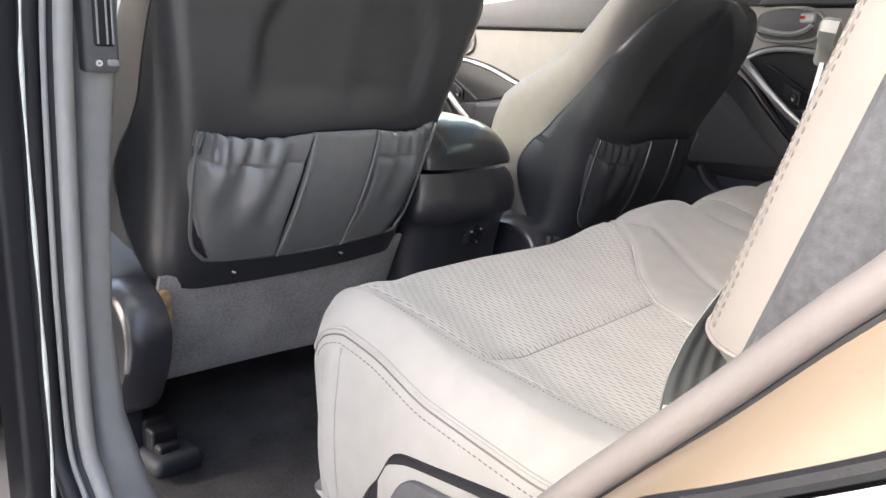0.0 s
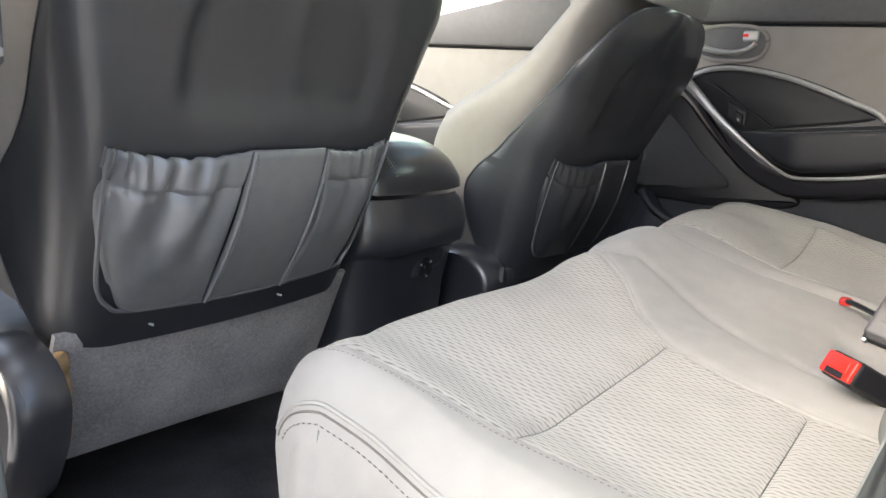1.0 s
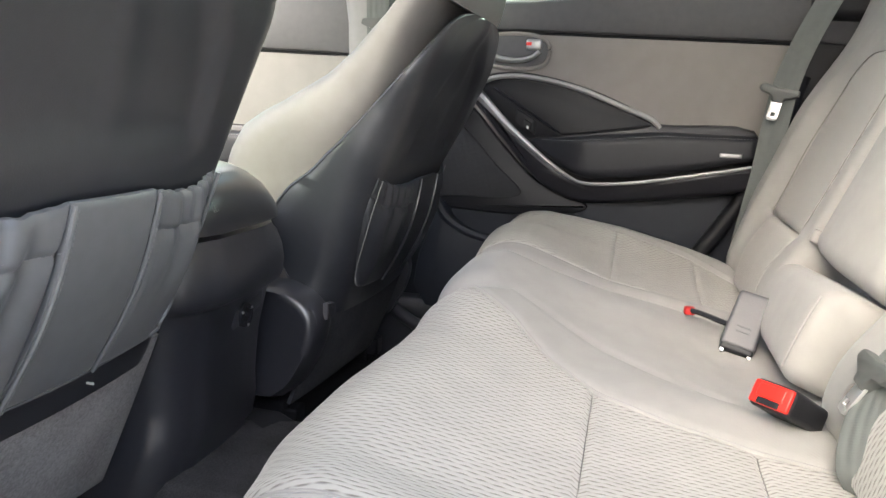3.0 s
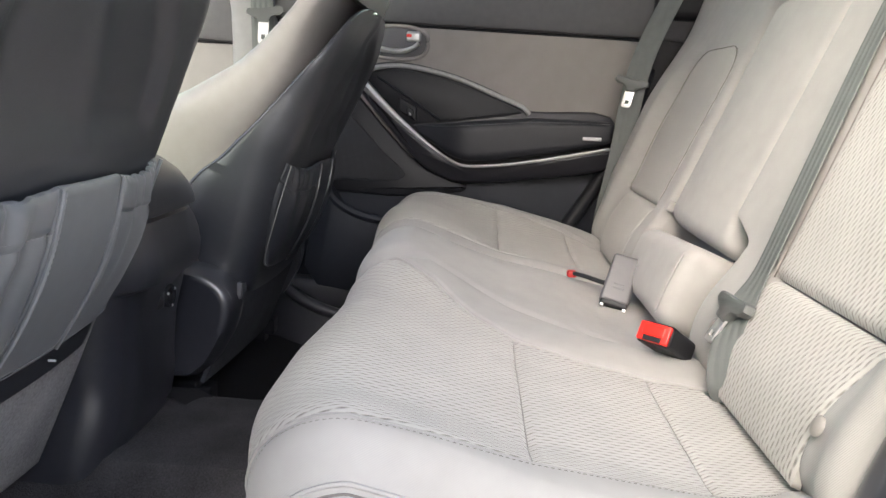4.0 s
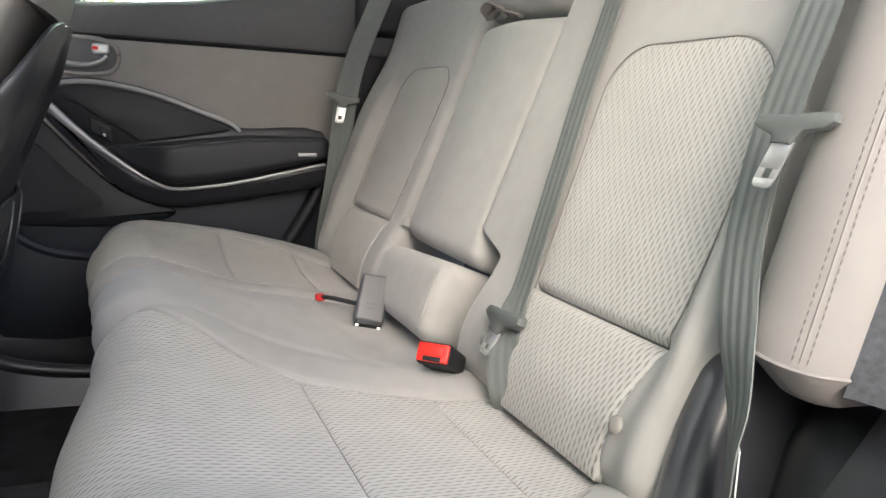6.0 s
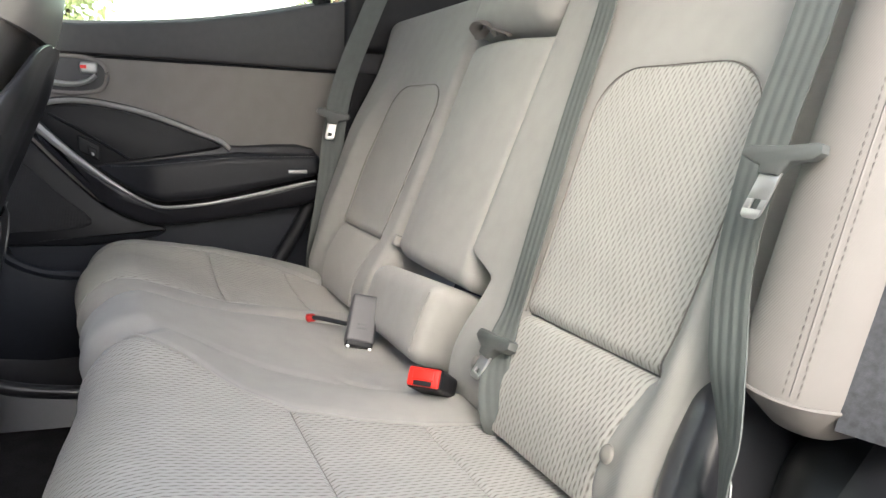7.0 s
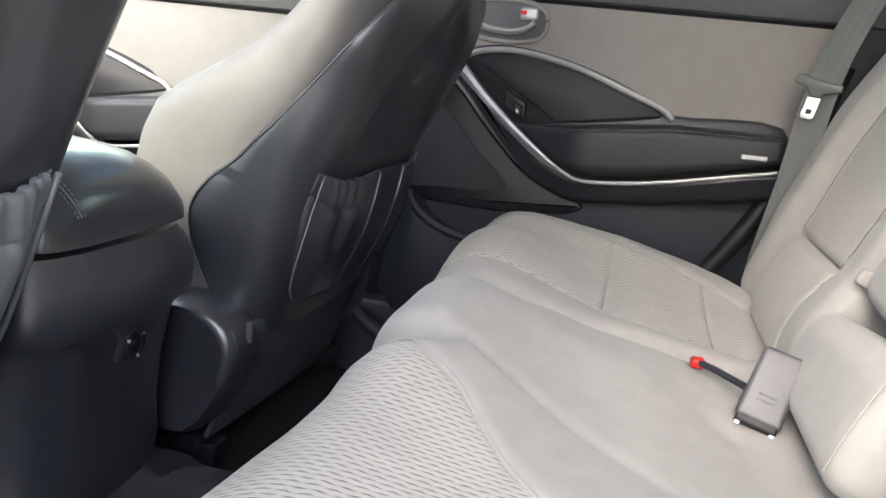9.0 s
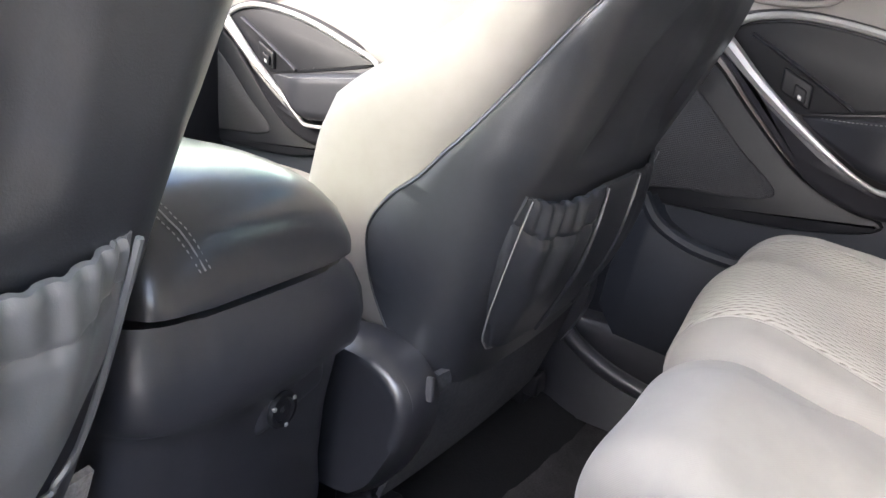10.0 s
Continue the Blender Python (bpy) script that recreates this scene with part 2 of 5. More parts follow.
def rbox(lo, hi, r, step=0.02, fn=None, arc=4):
    """Rounded box from corner lo to corner hi, edge radius r, subdivided at about step, each vertex then passed through fn."""
    axes = []
    for a, b in zip(lo, hi):
        rr = min(r, (b - a) * 0.49)
        k = max(1, round((b - a - 2 * rr) / step))
        axes.append([a + rr * i / arc for i in range(arc)] + list(np.linspace(a + rr, b - rr, k + 1)) + [b - rr + rr * i / arc for i in range(1, arc + 1)])
    ids, verts, faces = {}, [], []

    def vert(i, j, k):
        key = (i, j, k)
        if key not in ids:
            p = Vector((axes[0][i], axes[1][j], axes[2][k]))
            core = Vector([min(max(c, a + min(r, (b - a) * 0.49)), b - min(r, (b - a) * 0.49)) for c, a, b in zip(p, lo, hi)])
            d = p - core
            if d.length > 1e-9:
                # spread the samples evenly round the arc
                q = Vector([math.tan(c / max(abs(x) for x in d) * math.pi / 4) if max(abs(x) for x in d) > 0 else 0 for c in d])
                d = q.normalized() * min(r, min((b - a) * 0.49 for a, b in zip(lo, hi))) * 1.0
                rr = [min(r, (b - a) * 0.49) for a, b in zip(lo, hi)]
                n = q.normalized()
                d = Vector((n.x * rr[0], n.y * rr[1], n.z * rr[2]))
            v = core + d
            ids[key] = len(verts)
            verts.append(tuple(fn(*v)) if fn else tuple(v))
        return ids[key]

    n = [len(a) for a in axes]
    for side in (0, 1):
        for i in range(n[0] - 1):
            for j in range(n[1] - 1):
                k = (n[2] - 1) * side
                q = [vert(i, j, k), vert(i + 1, j, k), vert(i + 1, j + 1, k), vert(i, j + 1, k)]
                faces.append(q if side else q[::-1])
        for i in range(n[0] - 1):
            for k in range(n[2] - 1):
                j = (n[1] - 1) * side
                q = [vert(i, j, k), vert(i + 1, j, k), vert(i + 1, j, k + 1), vert(i, j, k + 1)]
                faces.append(q[::-1] if side else q)
        for j in range(n[1] - 1):
            for k in range(n[2] - 1):
                i = (n[0] - 1) * side
                q = [vert(i, j, k), vert(i, j + 1, k), vert(i, j + 1, k + 1), vert(i, j, k + 1)]
                faces.append(q if side else q[::-1])
    return verts, faces


def loft(rings, cap=True, closed=True):
    """Skin over rings of equal length."""
    n = len(rings[0])
    verts = [tuple(p) for ring in rings for p in ring]
    faces = []
    for a in range(len(rings) - 1):
        for i in range(n if closed else n - 1):
            j = (i + 1) % n
            faces.append((a * n + i, a * n + j, (a + 1) * n + j, (a + 1) * n + i))
    if cap:
        faces.append(tuple(range(n))[::-1])
        faces.append(tuple(range((len(rings) - 1) * n, len(rings) * n)))
    return verts, faces


def tube(points, r, sides=8, closed=False, flat=1.0, up=(0, 0, 1)):
    """Round bar along points; flat: height of the section over its width."""
    pts = [Vector(p) for p in points]
    n = len(pts)
    rings = []
    for i, p in enumerate(pts):
        d = (pts[(i + 1) % n] - pts[i - 1]) if closed else (pts[min(i + 1, n - 1)] - pts[max(i - 1, 0)])
        d.normalize()
        s = d.cross(Vector(up))
        s = s.normalized() if s.length > 1e-4 else Vector((1, 0, 0))
        u = s.cross(d)
        rad = r(i / (n - 1)) if callable(r) else r
        rings.append([p + s * rad * math.cos(a) + u * rad * flat * math.sin(a) for a in np.linspace(0, 2 * math.pi, sides, endpoint=False)])
    if closed:
        rings.append(rings[0])
    return loft(rings, cap=not closed)


def strip(points, sides, width, thick, uv=True):
    """Webbing along points; sides: across direction at each point. Returns verts, faces, uvs."""
    pts, sd = [Vector(p) for p in points], [Vector(s).normalized() for s in sides]
    verts, faces, uvs = [], [], []
    run = 0.0
    cols = 9
    for i, p in enumerate(pts):
        d = pts[min(i + 1, len(pts) - 1)] - pts[max(i - 1, 0)]
        nrm = sd[i].cross(d).normalized()
        run += (p - pts[i - 1]).length if i else 0
        for layer in (0.5, -0.5):
            for c in range(cols):
                t = c / (cols - 1) - 0.5
                verts.append(tuple(p + sd[i] * t * width + nrm * thick * layer))
                uvs.append((t * width, run))
    k = 2 * cols
    for i in range(len(pts) - 1):
        for c in range(cols - 1):
            a, b = i * k + c, (i + 1) * k + c
            faces.append((a, a + 1, b + 1, b))
            faces.append((a + cols, b + cols, b + cols + 1, a + cols + 1))
        for c in (0, cols - 1):
            a, b = i * k + c, (i + 1) * k + c
            faces.append((a, b, b + cols, a + cols) if c == 0 else (a, a + cols, b + cols, b))
    return verts, faces, uvs


def patch(nu, nv, fn, puff=0.004, tuck=0.004, edge=0.012, thick=0.008):
    """Sewn panel: fn(s, t) with s, t in 0..1 gives (point, normal, u, v) where u, v are metres on the panel. It swells by puff inside and
    sinks by tuck at its edges. Closed underneath. Returns verts, faces, uvs."""
    top = [[fn(i / nu, j / nv) for j in range(nv + 1)] for i in range(nu + 1)]
    verts, uvs = [], []
    for layer in (0, 1):
        for i in range(nu + 1):
            for j in range(nv + 1):
                p, nrm, u, v = top[i][j]
                du = min((Vector(p) - Vector(top[0][j][0])).length, (Vector(p) - Vector(top[nu][j][0])).length)
                dv = min((Vector(p) - Vector(top[i][0][0])).length, (Vector(p) - Vector(top[i][nv][0])).length)
                e = min(1.0, du / edge) * min(1.0, dv / edge)
                lift = -tuck + (puff + tuck) * math.sqrt(1 - (1 - e) ** 2)
                verts.append(tuple(Vector(p) + Vector(nrm) * (lift if not layer else -thick - tuck)))
                uvs.append((u, v))
    w, k = nv + 1, (nu + 1) * (nv + 1)
    faces = []
    for i in range(nu):
        for j in range(nv):
            a = i * w + j
            faces += [(a, a + w, a + w + 1, a + 1), (k + a, k + a + 1, k + a + w + 1, k + a + w)]
    for i in range(nu):
        for j in (0, nv):
            a = i * w + j
            faces.append((a, k + a, k + a + w, a + w) if j == 0 else (a, a + w, k + a + w, k + a))
    for j in range(nv):
        for i in (0, nu):
            a = i * w + j
            faces.append((a, a + 1, k + a + 1, k + a) if i == 0 else (a, k + a, k + a + 1, a + 1))
    return verts, faces, uvs


def slab(outline, place, depth, bevel=0.004):
    """Plate with rounded edges. outline: closed list of 2D points, anticlockwise; place(u, v, d) puts a point d above the base."""
    pts = [Vector(p) for p in outline]
    n = len(pts)
    area = sum(a.x * b.y - b.x * a.y for a, b in zip(pts, pts[1:] + pts[:1]))
    if area < 0:
        pts = pts[::-1]
    inward = []
    for i in range(n):
        d = (pts[(i + 1) % n] - pts[i - 1])
        d = d.normalized() if d.length > 1e-9 else Vector((1, 0))
        inward.append(Vector((-d.y, d.x)))
    rings = []
    for d, inset in ((0, 0), (depth - bevel, 0), (depth - bevel * 0.3, bevel * 0.3), (depth, bevel)):
        rings.append([Vector(place(*(p + q * inset), d)) for p, q in zip(pts, inward)])
    return loft(rings)


def stitches(points, pitch=0.006, size=0.0007, fill=0.6, out=(0, 0, 0)):
    """A row of separate stitches along points."""
    pts = [Vector(p) + Vector(out) for p in points]
    geos, run = [], 0.0
    cum = [0.0]
    for a, b in zip(pts, pts[1:]):
        cum.append(cum[-1] + (b - a).length)

    def at(s):
        for i in range(len(pts) - 1):
            if s <= cum[i + 1] or i == len(pts) - 2:
                return pts[i].lerp(pts[i + 1], (s - cum[i]) / max(1e-9, cum[i + 1] - cum[i]))

    while run + pitch * fill < cum[-1]:
        a, b = at(run), at(run + pitch * fill)
        geos.append(tube([a, a.lerp(b, 0.5), b], lambda t: size * (1.0 if 0.1 < t < 0.9 else 0.5), 5))
        run += pitch
    return join(*geos)


def mesh_of(name, geo, mat, angle=40):
    me = bpy.data.meshes.new(name)
    me.from_pydata([tuple(v) for v in geo[0]], [], [tuple(f) for f in geo[1]])
    bm = bmesh.new()
    bm.from_mesh(me)
    if len(geo) > 2:
        layer = bm.loops.layers.uv.new("UVMap")
        bm.verts.ensure_lookup_table()
        for f in bm.faces:
            for lp in f.loops:
                lp[layer].uv = geo[2][lp.vert.index]
    bmesh.ops.recalc_face_normals(bm, faces=bm.faces)
    bm.to_mesh(me)
    bm.free()
    me.shade_smooth()
    me.set_sharp_from_angle(angle=radians(angle))
    me.materials.append(mat)
    return me


def part(name, geo, mat, parent=None, label="", angle=40):
    ob = new(name, mesh_of(name, geo, mat, angle))
    if parent:
        ob.parent = parent
        ob.matrix_parent_inverse = parent.matrix_world.inverted()
    if label:
        ob["label"] = label
    return ob


def thing(name, label, category, base=(0, 0, 0), group="", kind=""):
    ob = new(name)
    ob.empty_display_size = 0.05
    ob.location = base
    ob.matrix_world = Matrix.Translation(base)
    return tagged(ob, label, category, group, kind)


def solid(name, geo, mat, label, category, group="", kind="", angle=40):
    return tagged(part(name, geo, mat, angle=angle), label, category, group, kind)


def box(lo, hi, r=0.004, step=10.0):
    return rbox(lo, hi, r, step, arc=2)


# ---- setting: body shell of the car ----
FLOOR = 0.06


def floor_z(x, y):
    hump = 0.10 * (1 - smooth(0.10, 0.17, abs(x + 0.03))) * smooth(0.30, 0.62, y)
    rise = 0.06 * smooth(0.80, 1.0, y)
    return FLOOR + hump * (1 - 0.35 * smooth(0.8, 1.0, y)) + rise * 0.6


def floor_geo():
    xs, ys = np.linspace(-0.70, 0.72, 72), np.linspace(-0.9, 2.2, 110)
    rows = [[(x, y, floor_z(x, y) + 0.0015 * noise.noise((x * 40, y * 40, 0))) for y in ys] for x in xs]
    return loft(rows, cap=False, closed=False)


solid("floor", floor_geo(), M_CARPET, "dark grey carpeted floor of the car with a low centre hump", "floor", kind="structure")
solid("ground", loft([[(x, y, -0.42) for y in np.linspace(-300, 300, 3)] for x in np.linspace(-300, 300, 3)], False, False), M_ROAD,
      "pale concrete ground outside the car", "ground", kind="structure")

# roof, tail and front close the cabin
roof = solid("ceiling", rbox((-0.62, -1.15, 1.16), (0.62, 1.35, 1.21), 0.025, 0.3), M_LINER, "pale cloth headliner inside the roof of the car", "ceiling", kind="structure")
solid("wall_rear", rbox((-0.70, -1.25, 0.0), (0.70, -1.15, 0.78), 0.03, 0.3), M_DOORGREY, "plain grey tail panel behind the cargo space", "wall", kind="structure")
solid("wall_front", rbox((-0.72, 1.72, 0.0), (0.72, 1.80, 0.70), 0.03, 0.3), M_BLACK, "plain black bulkhead ahead of the front seats", "wall", kind="structure")


# ---- rear bench cushions ----
def front_reach(x):
    """How far forward the cushion reaches."""
    return 0.655 - 0.018 * smooth(-0.10, -0.30, x) + 0.012 * smooth(-0.20, -0.34, x) - 0.008 * smooth(-0.28, -0.14, x) * smooth(0.40, 0.27, x) - 0.007 * smooth(-0.26, -0.15, x) * smooth(0.16, 0.05, x) - 0.010 * math.exp(-((x + 0.13) / 0.05) ** 2) - 0.010 * smooth(0.46, 0.55, x) - 0.035 * math.exp(-((x + 0.06) / 0.03) ** 2) - 0.02 * math.exp(-((x - 0.20) / 0.03) ** 2) - 0.012 * math.exp(-((x - 0.07) / 0.10) ** 2) \
        - 0.038 * smooth(-0.42, -0.62, x) - 0.02 * smooth(0.56, 0.63, x)


INSERT_IN = [(0.17, 0.25), (0.294, 0.253), (0.36, 0.25), (0.424, 0.232), (0.47, 0.19), (0.52, 0.125), (0.61, 0.07), (0.70, 0.06)]
INSERT_OUT = [(0.17, 0.45), (0.30, 0.510), (0.36, 0.522), (0.43, 0.533), (0.50, 0.547), (0.55, 0.554), (0.60, 0.551), (0.70, 0.53)]
ROLL = 0.068


def insert_in(side, v):
    """Inner border of the seating insert; on the narrow seat it keeps beside the split."""
    return line(INSERT_IN, v) if side < 0 else max(line(INSERT_IN, v), 0.255)


def seat_top(x, y):
    """Height of the cushions' top, before the front edge rolls over."""
    a = abs(x)
    z = line([(0.15, 0.322), (0.29, 0.343), (0.43, 0.370), (0.50, 0.389), (0.56, 0.405), (0.62, 0.410), (0.70, 0.410)], y)
    z += 0.014 * smooth(0.465, 0.55, a) - 0.02 * smooth(0.56, 0.60, a)
    # domed middle place and narrow seat, whose outer border is highest half way back
    z += 0.020 * smooth(0.36, 0.53, x) * line([(0.20, 0.3), (0.30, 0.8), (0.42, 1.1), (0.50, 0.7), (0.58, 0.1), (0.64, 0.0)], y)
    z += 0.018 * smooth(0.19, 0.31, x) * smooth(0.52, 0.40, x) * smooth(0.42, 0.57, y)
    z += 0.020 * math.exp(-((x + 0.02) / 0.15) ** 4) * smooth(0.42, 0.57, y)
    z += 0.004 * smooth(0.0, 0.008, a - line(INSERT_OUT, y)) + 0.003 * smooth(0.0, 0.008, line(INSERT_IN, y) - a) * smooth(0.02, 0.08, a)
    z += 0.012 * math.exp(-((x - 0.06) / 0.09) ** 2) * smooth(0.25, 0.4, y)
    z += 0.012 * math.exp(-((a - 0.20) / 0.045) ** 2) * smooth(0.5, 0.3, y) * (1 if x < 0 else 0.4)
    # creases beside the middle place and at the sewn borders
    for c in (line([(0.2, -0.19), (0.33, -0.15), (0.45, -0.085), (0.63, -0.005)], y),):
        z -= 0.0035 * math.exp(-((x - c) / 0.010) ** 2) * smooth(0.28, 0.40, y)
    z -= 0.007 * math.exp(-((x - 0.19) / 0.006) ** 2)
    z -= 0.016 * math.exp(-((x - 0.0) / 0.10) ** 2 - ((y - 0.29) / 0.05) ** 2)
    z -= 0.005 * math.exp(-((x + 0.130 - 0.5 * (y - 0.33)) / 0.010) ** 2 - ((y - 0.325) / 0.022) ** 2)
    z -= 0.006 * math.exp(-((x - 0.045) / 0.018) ** 2 - ((y - 0.30) / 0.02) ** 2)
    return z


def bed(x, v):
    """How deep the body dips to take the sewn panels."""
    a, i, o = abs(x), insert_in(x, v), line(INSERT_OUT, v)
    return 0.005 * smooth(0.0, 0.008, min(a - i, o - a)) * smooth(0.80, 0.76, v)


EDGE = [(0.17, 0.53), (0.215, 0.535), (0.26, 0.58), (0.33, 0.602), (0.43, 0.603), (0.51, 0.594), (0.57, 0.598), (0.60, 0.594), (0.62, 0.587), (0.64, 0.574)]


def narrowed(x, y):
    """The outer sides draw in towards the front and towards the seat back."""
    a = abs(x)
    if a < 0.42:
        return x
    return math.copysign(0.42 + (a - 0.42) * (curve(EDGE, y) - 0.42) / (0.602 - 0.42), x)


def cushion_point(x, v):
    p, nrm = skin_point(x, v)
    return Vector((narrowed(x, p.y), p.y, p.z)), nrm


def skin_point(x, v):
    """A point of the cushion's skin: v runs forward over the top, then down over the front. Also its outward normal."""
    reach = front_reach(x)
    y0 = reach - ROLL
    if v <= y0:
        return Vector((x, v, seat_top(x, v))), Vector((0, -0.17, 0.985))
    top = seat_top(x, y0) - ROLL
    ang = min((v - y0) / ROLL, math.pi / 2)
    rest = (v - y0) - ang * ROLL
    # the front face tucks in towards the floor
    return Vector((x, y0 + ROLL * math.sin(ang) - 0.20 * rest, top + ROLL * math.cos(ang) - rest)), Vector((0, math.sin(ang), math.cos(ang)))


def cushion_body(x0, x1):
    """Soft block under the sewn panels."""
    rows = []
    r = 0.035
    xs = [x0 + r * (1 - math.cos(t)) for t in np.linspace(0, math.pi / 2, 7)] + list(np.arange(x0 + r + 0.004, x1 - r - 0.003, 0.0045)) \
        + [x1 - r * (1 - math.cos(t)) for t in np.linspace(math.pi / 2, 0, 7)]
    for x in xs:
        edge = min(x - x0, x1 - x)
        drop = r - math.sqrt(max(0, r * r - max(0, r - edge) ** 2)) if edge < r else 0.0
        vs = list(np.linspace(0.17, 0.60, 72)) + list(np.linspace(0.606, 0.83, 42))
        ring = []
        for v in vs:
            p, nrm = cushion_point(x, v)
            p.z = max(p.z, 0.20)
            ring.append(p - nrm * (drop + bed(x, v)))
        under = [Vector((p.x, p.y, 0.198 + drop * 0.4)) for p in ring][::-1]
        rows.append(ring + under)
    geos = [loft(rows, cap=False)]
    for ring, way in ((rows[0], -1), (rows[-1], 1)):
        k = len(ring) // 2
        levels = []
        for s in np.linspace(0, 1, 8):
            levels.append([a.lerp(b, s) + Vector((way * 0.006 * math.sin(math.pi * s), 0, 0)) for a, b in zip(ring[:k], ring[k:][::-1])])
        geos.append(loft(levels, cap=False, closed=False))
    return join(*geos)


def cushion_panel(v0, v1, side, swell=0.0005):
    """One knit panel of the seating insert."""
    def fn(s, t):
        v = v0 + (v1 - v0) * t
        xi, xo = insert_in(side, v), line(INSERT_OUT, v)
        x = side * (xi + (xo - xi) * s)
        p, nrm = cushion_point(x, v)
        q, _ = cushion_point(x, v)
        return q, nrm, v, x
    nv = max(6, round((v1 - v0) / 0.005))
    return patch(44, nv, fn, puff=swell, tuck=0.0025, edge=0.008)


def bench_cushion(x0, x1, side, ob):
    body = part("seat_cushion", cushion_body(x0, x1), M_FABRIC, ob)
    for v0, v1 in ((0.4295, 0.78), (0.2925, 0.4285), (0.18, 0.2915)):
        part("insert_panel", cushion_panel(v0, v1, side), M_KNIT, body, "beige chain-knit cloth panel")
    for inner in (True, False):
        rim = [cushion_point(side * (insert_in(side, v) if inner else line(INSERT_OUT, v)), v)[0] + Vector((0, 0, -0.0006)) for v in np.linspace(0.19, 0.70, 70)]
        part("piping", tube(rim, 0.0022 if side < 0 else 0.0014, 6), M_FABRIC, body)
    # piped and stitched seam where the top meets the side
    def rim_line(theta, out=0.0):
        """Along the rounded edge, theta degrees up from the side."""
        c, s = math.cos(radians(theta)), math.sin(radians(theta))
        pts = []
        for v in np.linspace(0.22, 0.625, 60):
            p, nrm = cushion_point((x0 if side < 0 else x1) - side * 0.035 * (1 - c), v)
            pts.append(p - nrm * (0.035 * (1 - s)) + (Vector((side * c, 0, 0)) + nrm * s) * out)
        return pts
    part("piping", tube(rim_line(40, 0.0002), 0.0018, 6), M_FABRIC, body)
    part("piping", tube(rim_line(32, 0.0001), 0.0009, 6), M_STITCH, body)
    part("stitching", stitches(rim_line(20, 0.0003), 0.0055, 0.0006), M_STITCH, body, "beige seam stitching")
    inner = [cushion_point(side * (line(INSERT_OUT, v) + 0.012), v)[0] + Vector((0, 0, 0.0006)) for v in np.linspace(0.24, 0.70, 40)]
    part("stitching", stitches(inner, 0.0045, 0.0003), M_STITCH, body, "fine beige seam stitching")


wide = thing("rear_seat", "wide beige cloth rear seat with knit inserts, empty", "car seat", (-0.2, 0.35, 0.2), group="rear seats")
narrow = thing("rear_seat", "narrow beige cloth rear seat beside the closed door", "car seat", (0.4, 0.35, 0.2), group="rear seats")
bench_cushion(-0.60, 0.188, -1, wide)
bench_cushion(0.194, 0.625, 1, narrow)
for x, y in ((-0.52, 0.30), (-0.1, 0.30), (0.12, 0.30), (0.30, 0.30), (0.55, 0.30)):
    part("seat_leg", rbox((x - 0.02, y - 0.10, floor_z(x, y) - 0.01), (x + 0.02, y + 0.16, 0.235), 0.01, 0.1), M_BLACK, wide if x < 0.19 else narrow, "black steel seat leg")
part("seat_base", rbox((-0.575, 0.20, 0.055), (-0.555, 0.56, 0.23), 0.008, 0.1), M_BLACK, wide, "black plastic side of the seat base")


def side_place(x):
    return lambda u, v, d: (-narrowed(0.60, u) * 1.0 + (0.60 + x) - d, u, v)


# recline lever plate low on the cushion's side
bezel = spline([(a, b, 0) for a, b in ((0.515, 0.225), (0.49, 0.27), (0.462, 0.306), (0.41, 0.313), (0.30, 0.318), (0.22, 0.31), (0.22, 0.21), (0.50, 0.21))], 5, True)
plate = thing("recline_lever", "black plastic recline lever in a bezel on the seat's beige side", "lever", (-0.60, 0.38, 0.24))
part("bezel", slab([(q[0], q[1]) for q in bezel], side_place(-0.597), 0.010, 0.005), M_BLACK, plate)
inset = spline([(a, b, 0) for a, b in ((0.478, 0.225), (0.462, 0.262), (0.44, 0.290), (0.40, 0.296), (0.24, 0.298), (0.24, 0.222), (0.46, 0.22))], 5, True)
part("lever", slab([(q[0], q[1]) for q in inset], side_place(-0.606), 0.006, 0.003), M_DOORGREY, plate, "grey lever blade")


# ---- rear seat backs ----
UP, OUT = Vector((0, -0.368, 0.93)), Vector((0, 0.93, 0.368))


def back_point(u, h, d=0.0):
    return Vector((u, 0.176, 0.46)) + UP * h + OUT * d


def back_swell(u, h):
    """Relief of a seat back: bolsters, lower roll and sewn borders. u is the distance from the car's middle."""
    d = 0.030 * smooth(0.478, 0.525, u) * smooth(0.36, 0.15, h) * (0.35 + 0.65 * smooth(-0.08, 0.03, h))
    d += 0.016 * math.exp(-((h + 0.07) / 0.06) ** 2)
    d -= 0.006 * math.exp(-(h / 0.006) ** 2) * (1 if 0.25 < u < 0.49 else 0)
    return d


BACK_IN = [(-0.13, 0.275), (-0.09, 0.262), (0.0, 0.255), (0.14, 0.243), (0.215, 0.236), (0.282, 0.233)]
BACK_OUT = [(-0.13, 0.462), (-0.06, 0.470), (0.0, 0.480), (0.12, 0.487), (0.19, 0.482), (0.282, 0.470)]


def back_edges(h):
    """Inner and outer edge of the cloth insert at height h, closing in an arch at the top."""
    k = min(1.0, max(0.0, (h - 0.232) / 0.050))
    bend = 1 - math.sqrt(1 - k * k)
    return curve(BACK_IN, h) + 0.058 * bend, curve(BACK_OUT, h) - 0.062 * bend


def back_panel(h0, h1, side):
    def fn(s, t):
        h = h0 + (h1 - h0) * math.sin(t * math.pi / 2)
        a, b = back_edges(h)
        u = a + (b - a) * s
        return back_point(side * u, h, back_swell(u, h)), OUT, h, side * u
    return patch(40, max(10, round((h1 - h0) / 0.004)), fn, puff=0.0010, tuck=0.0018, edge=0.008)


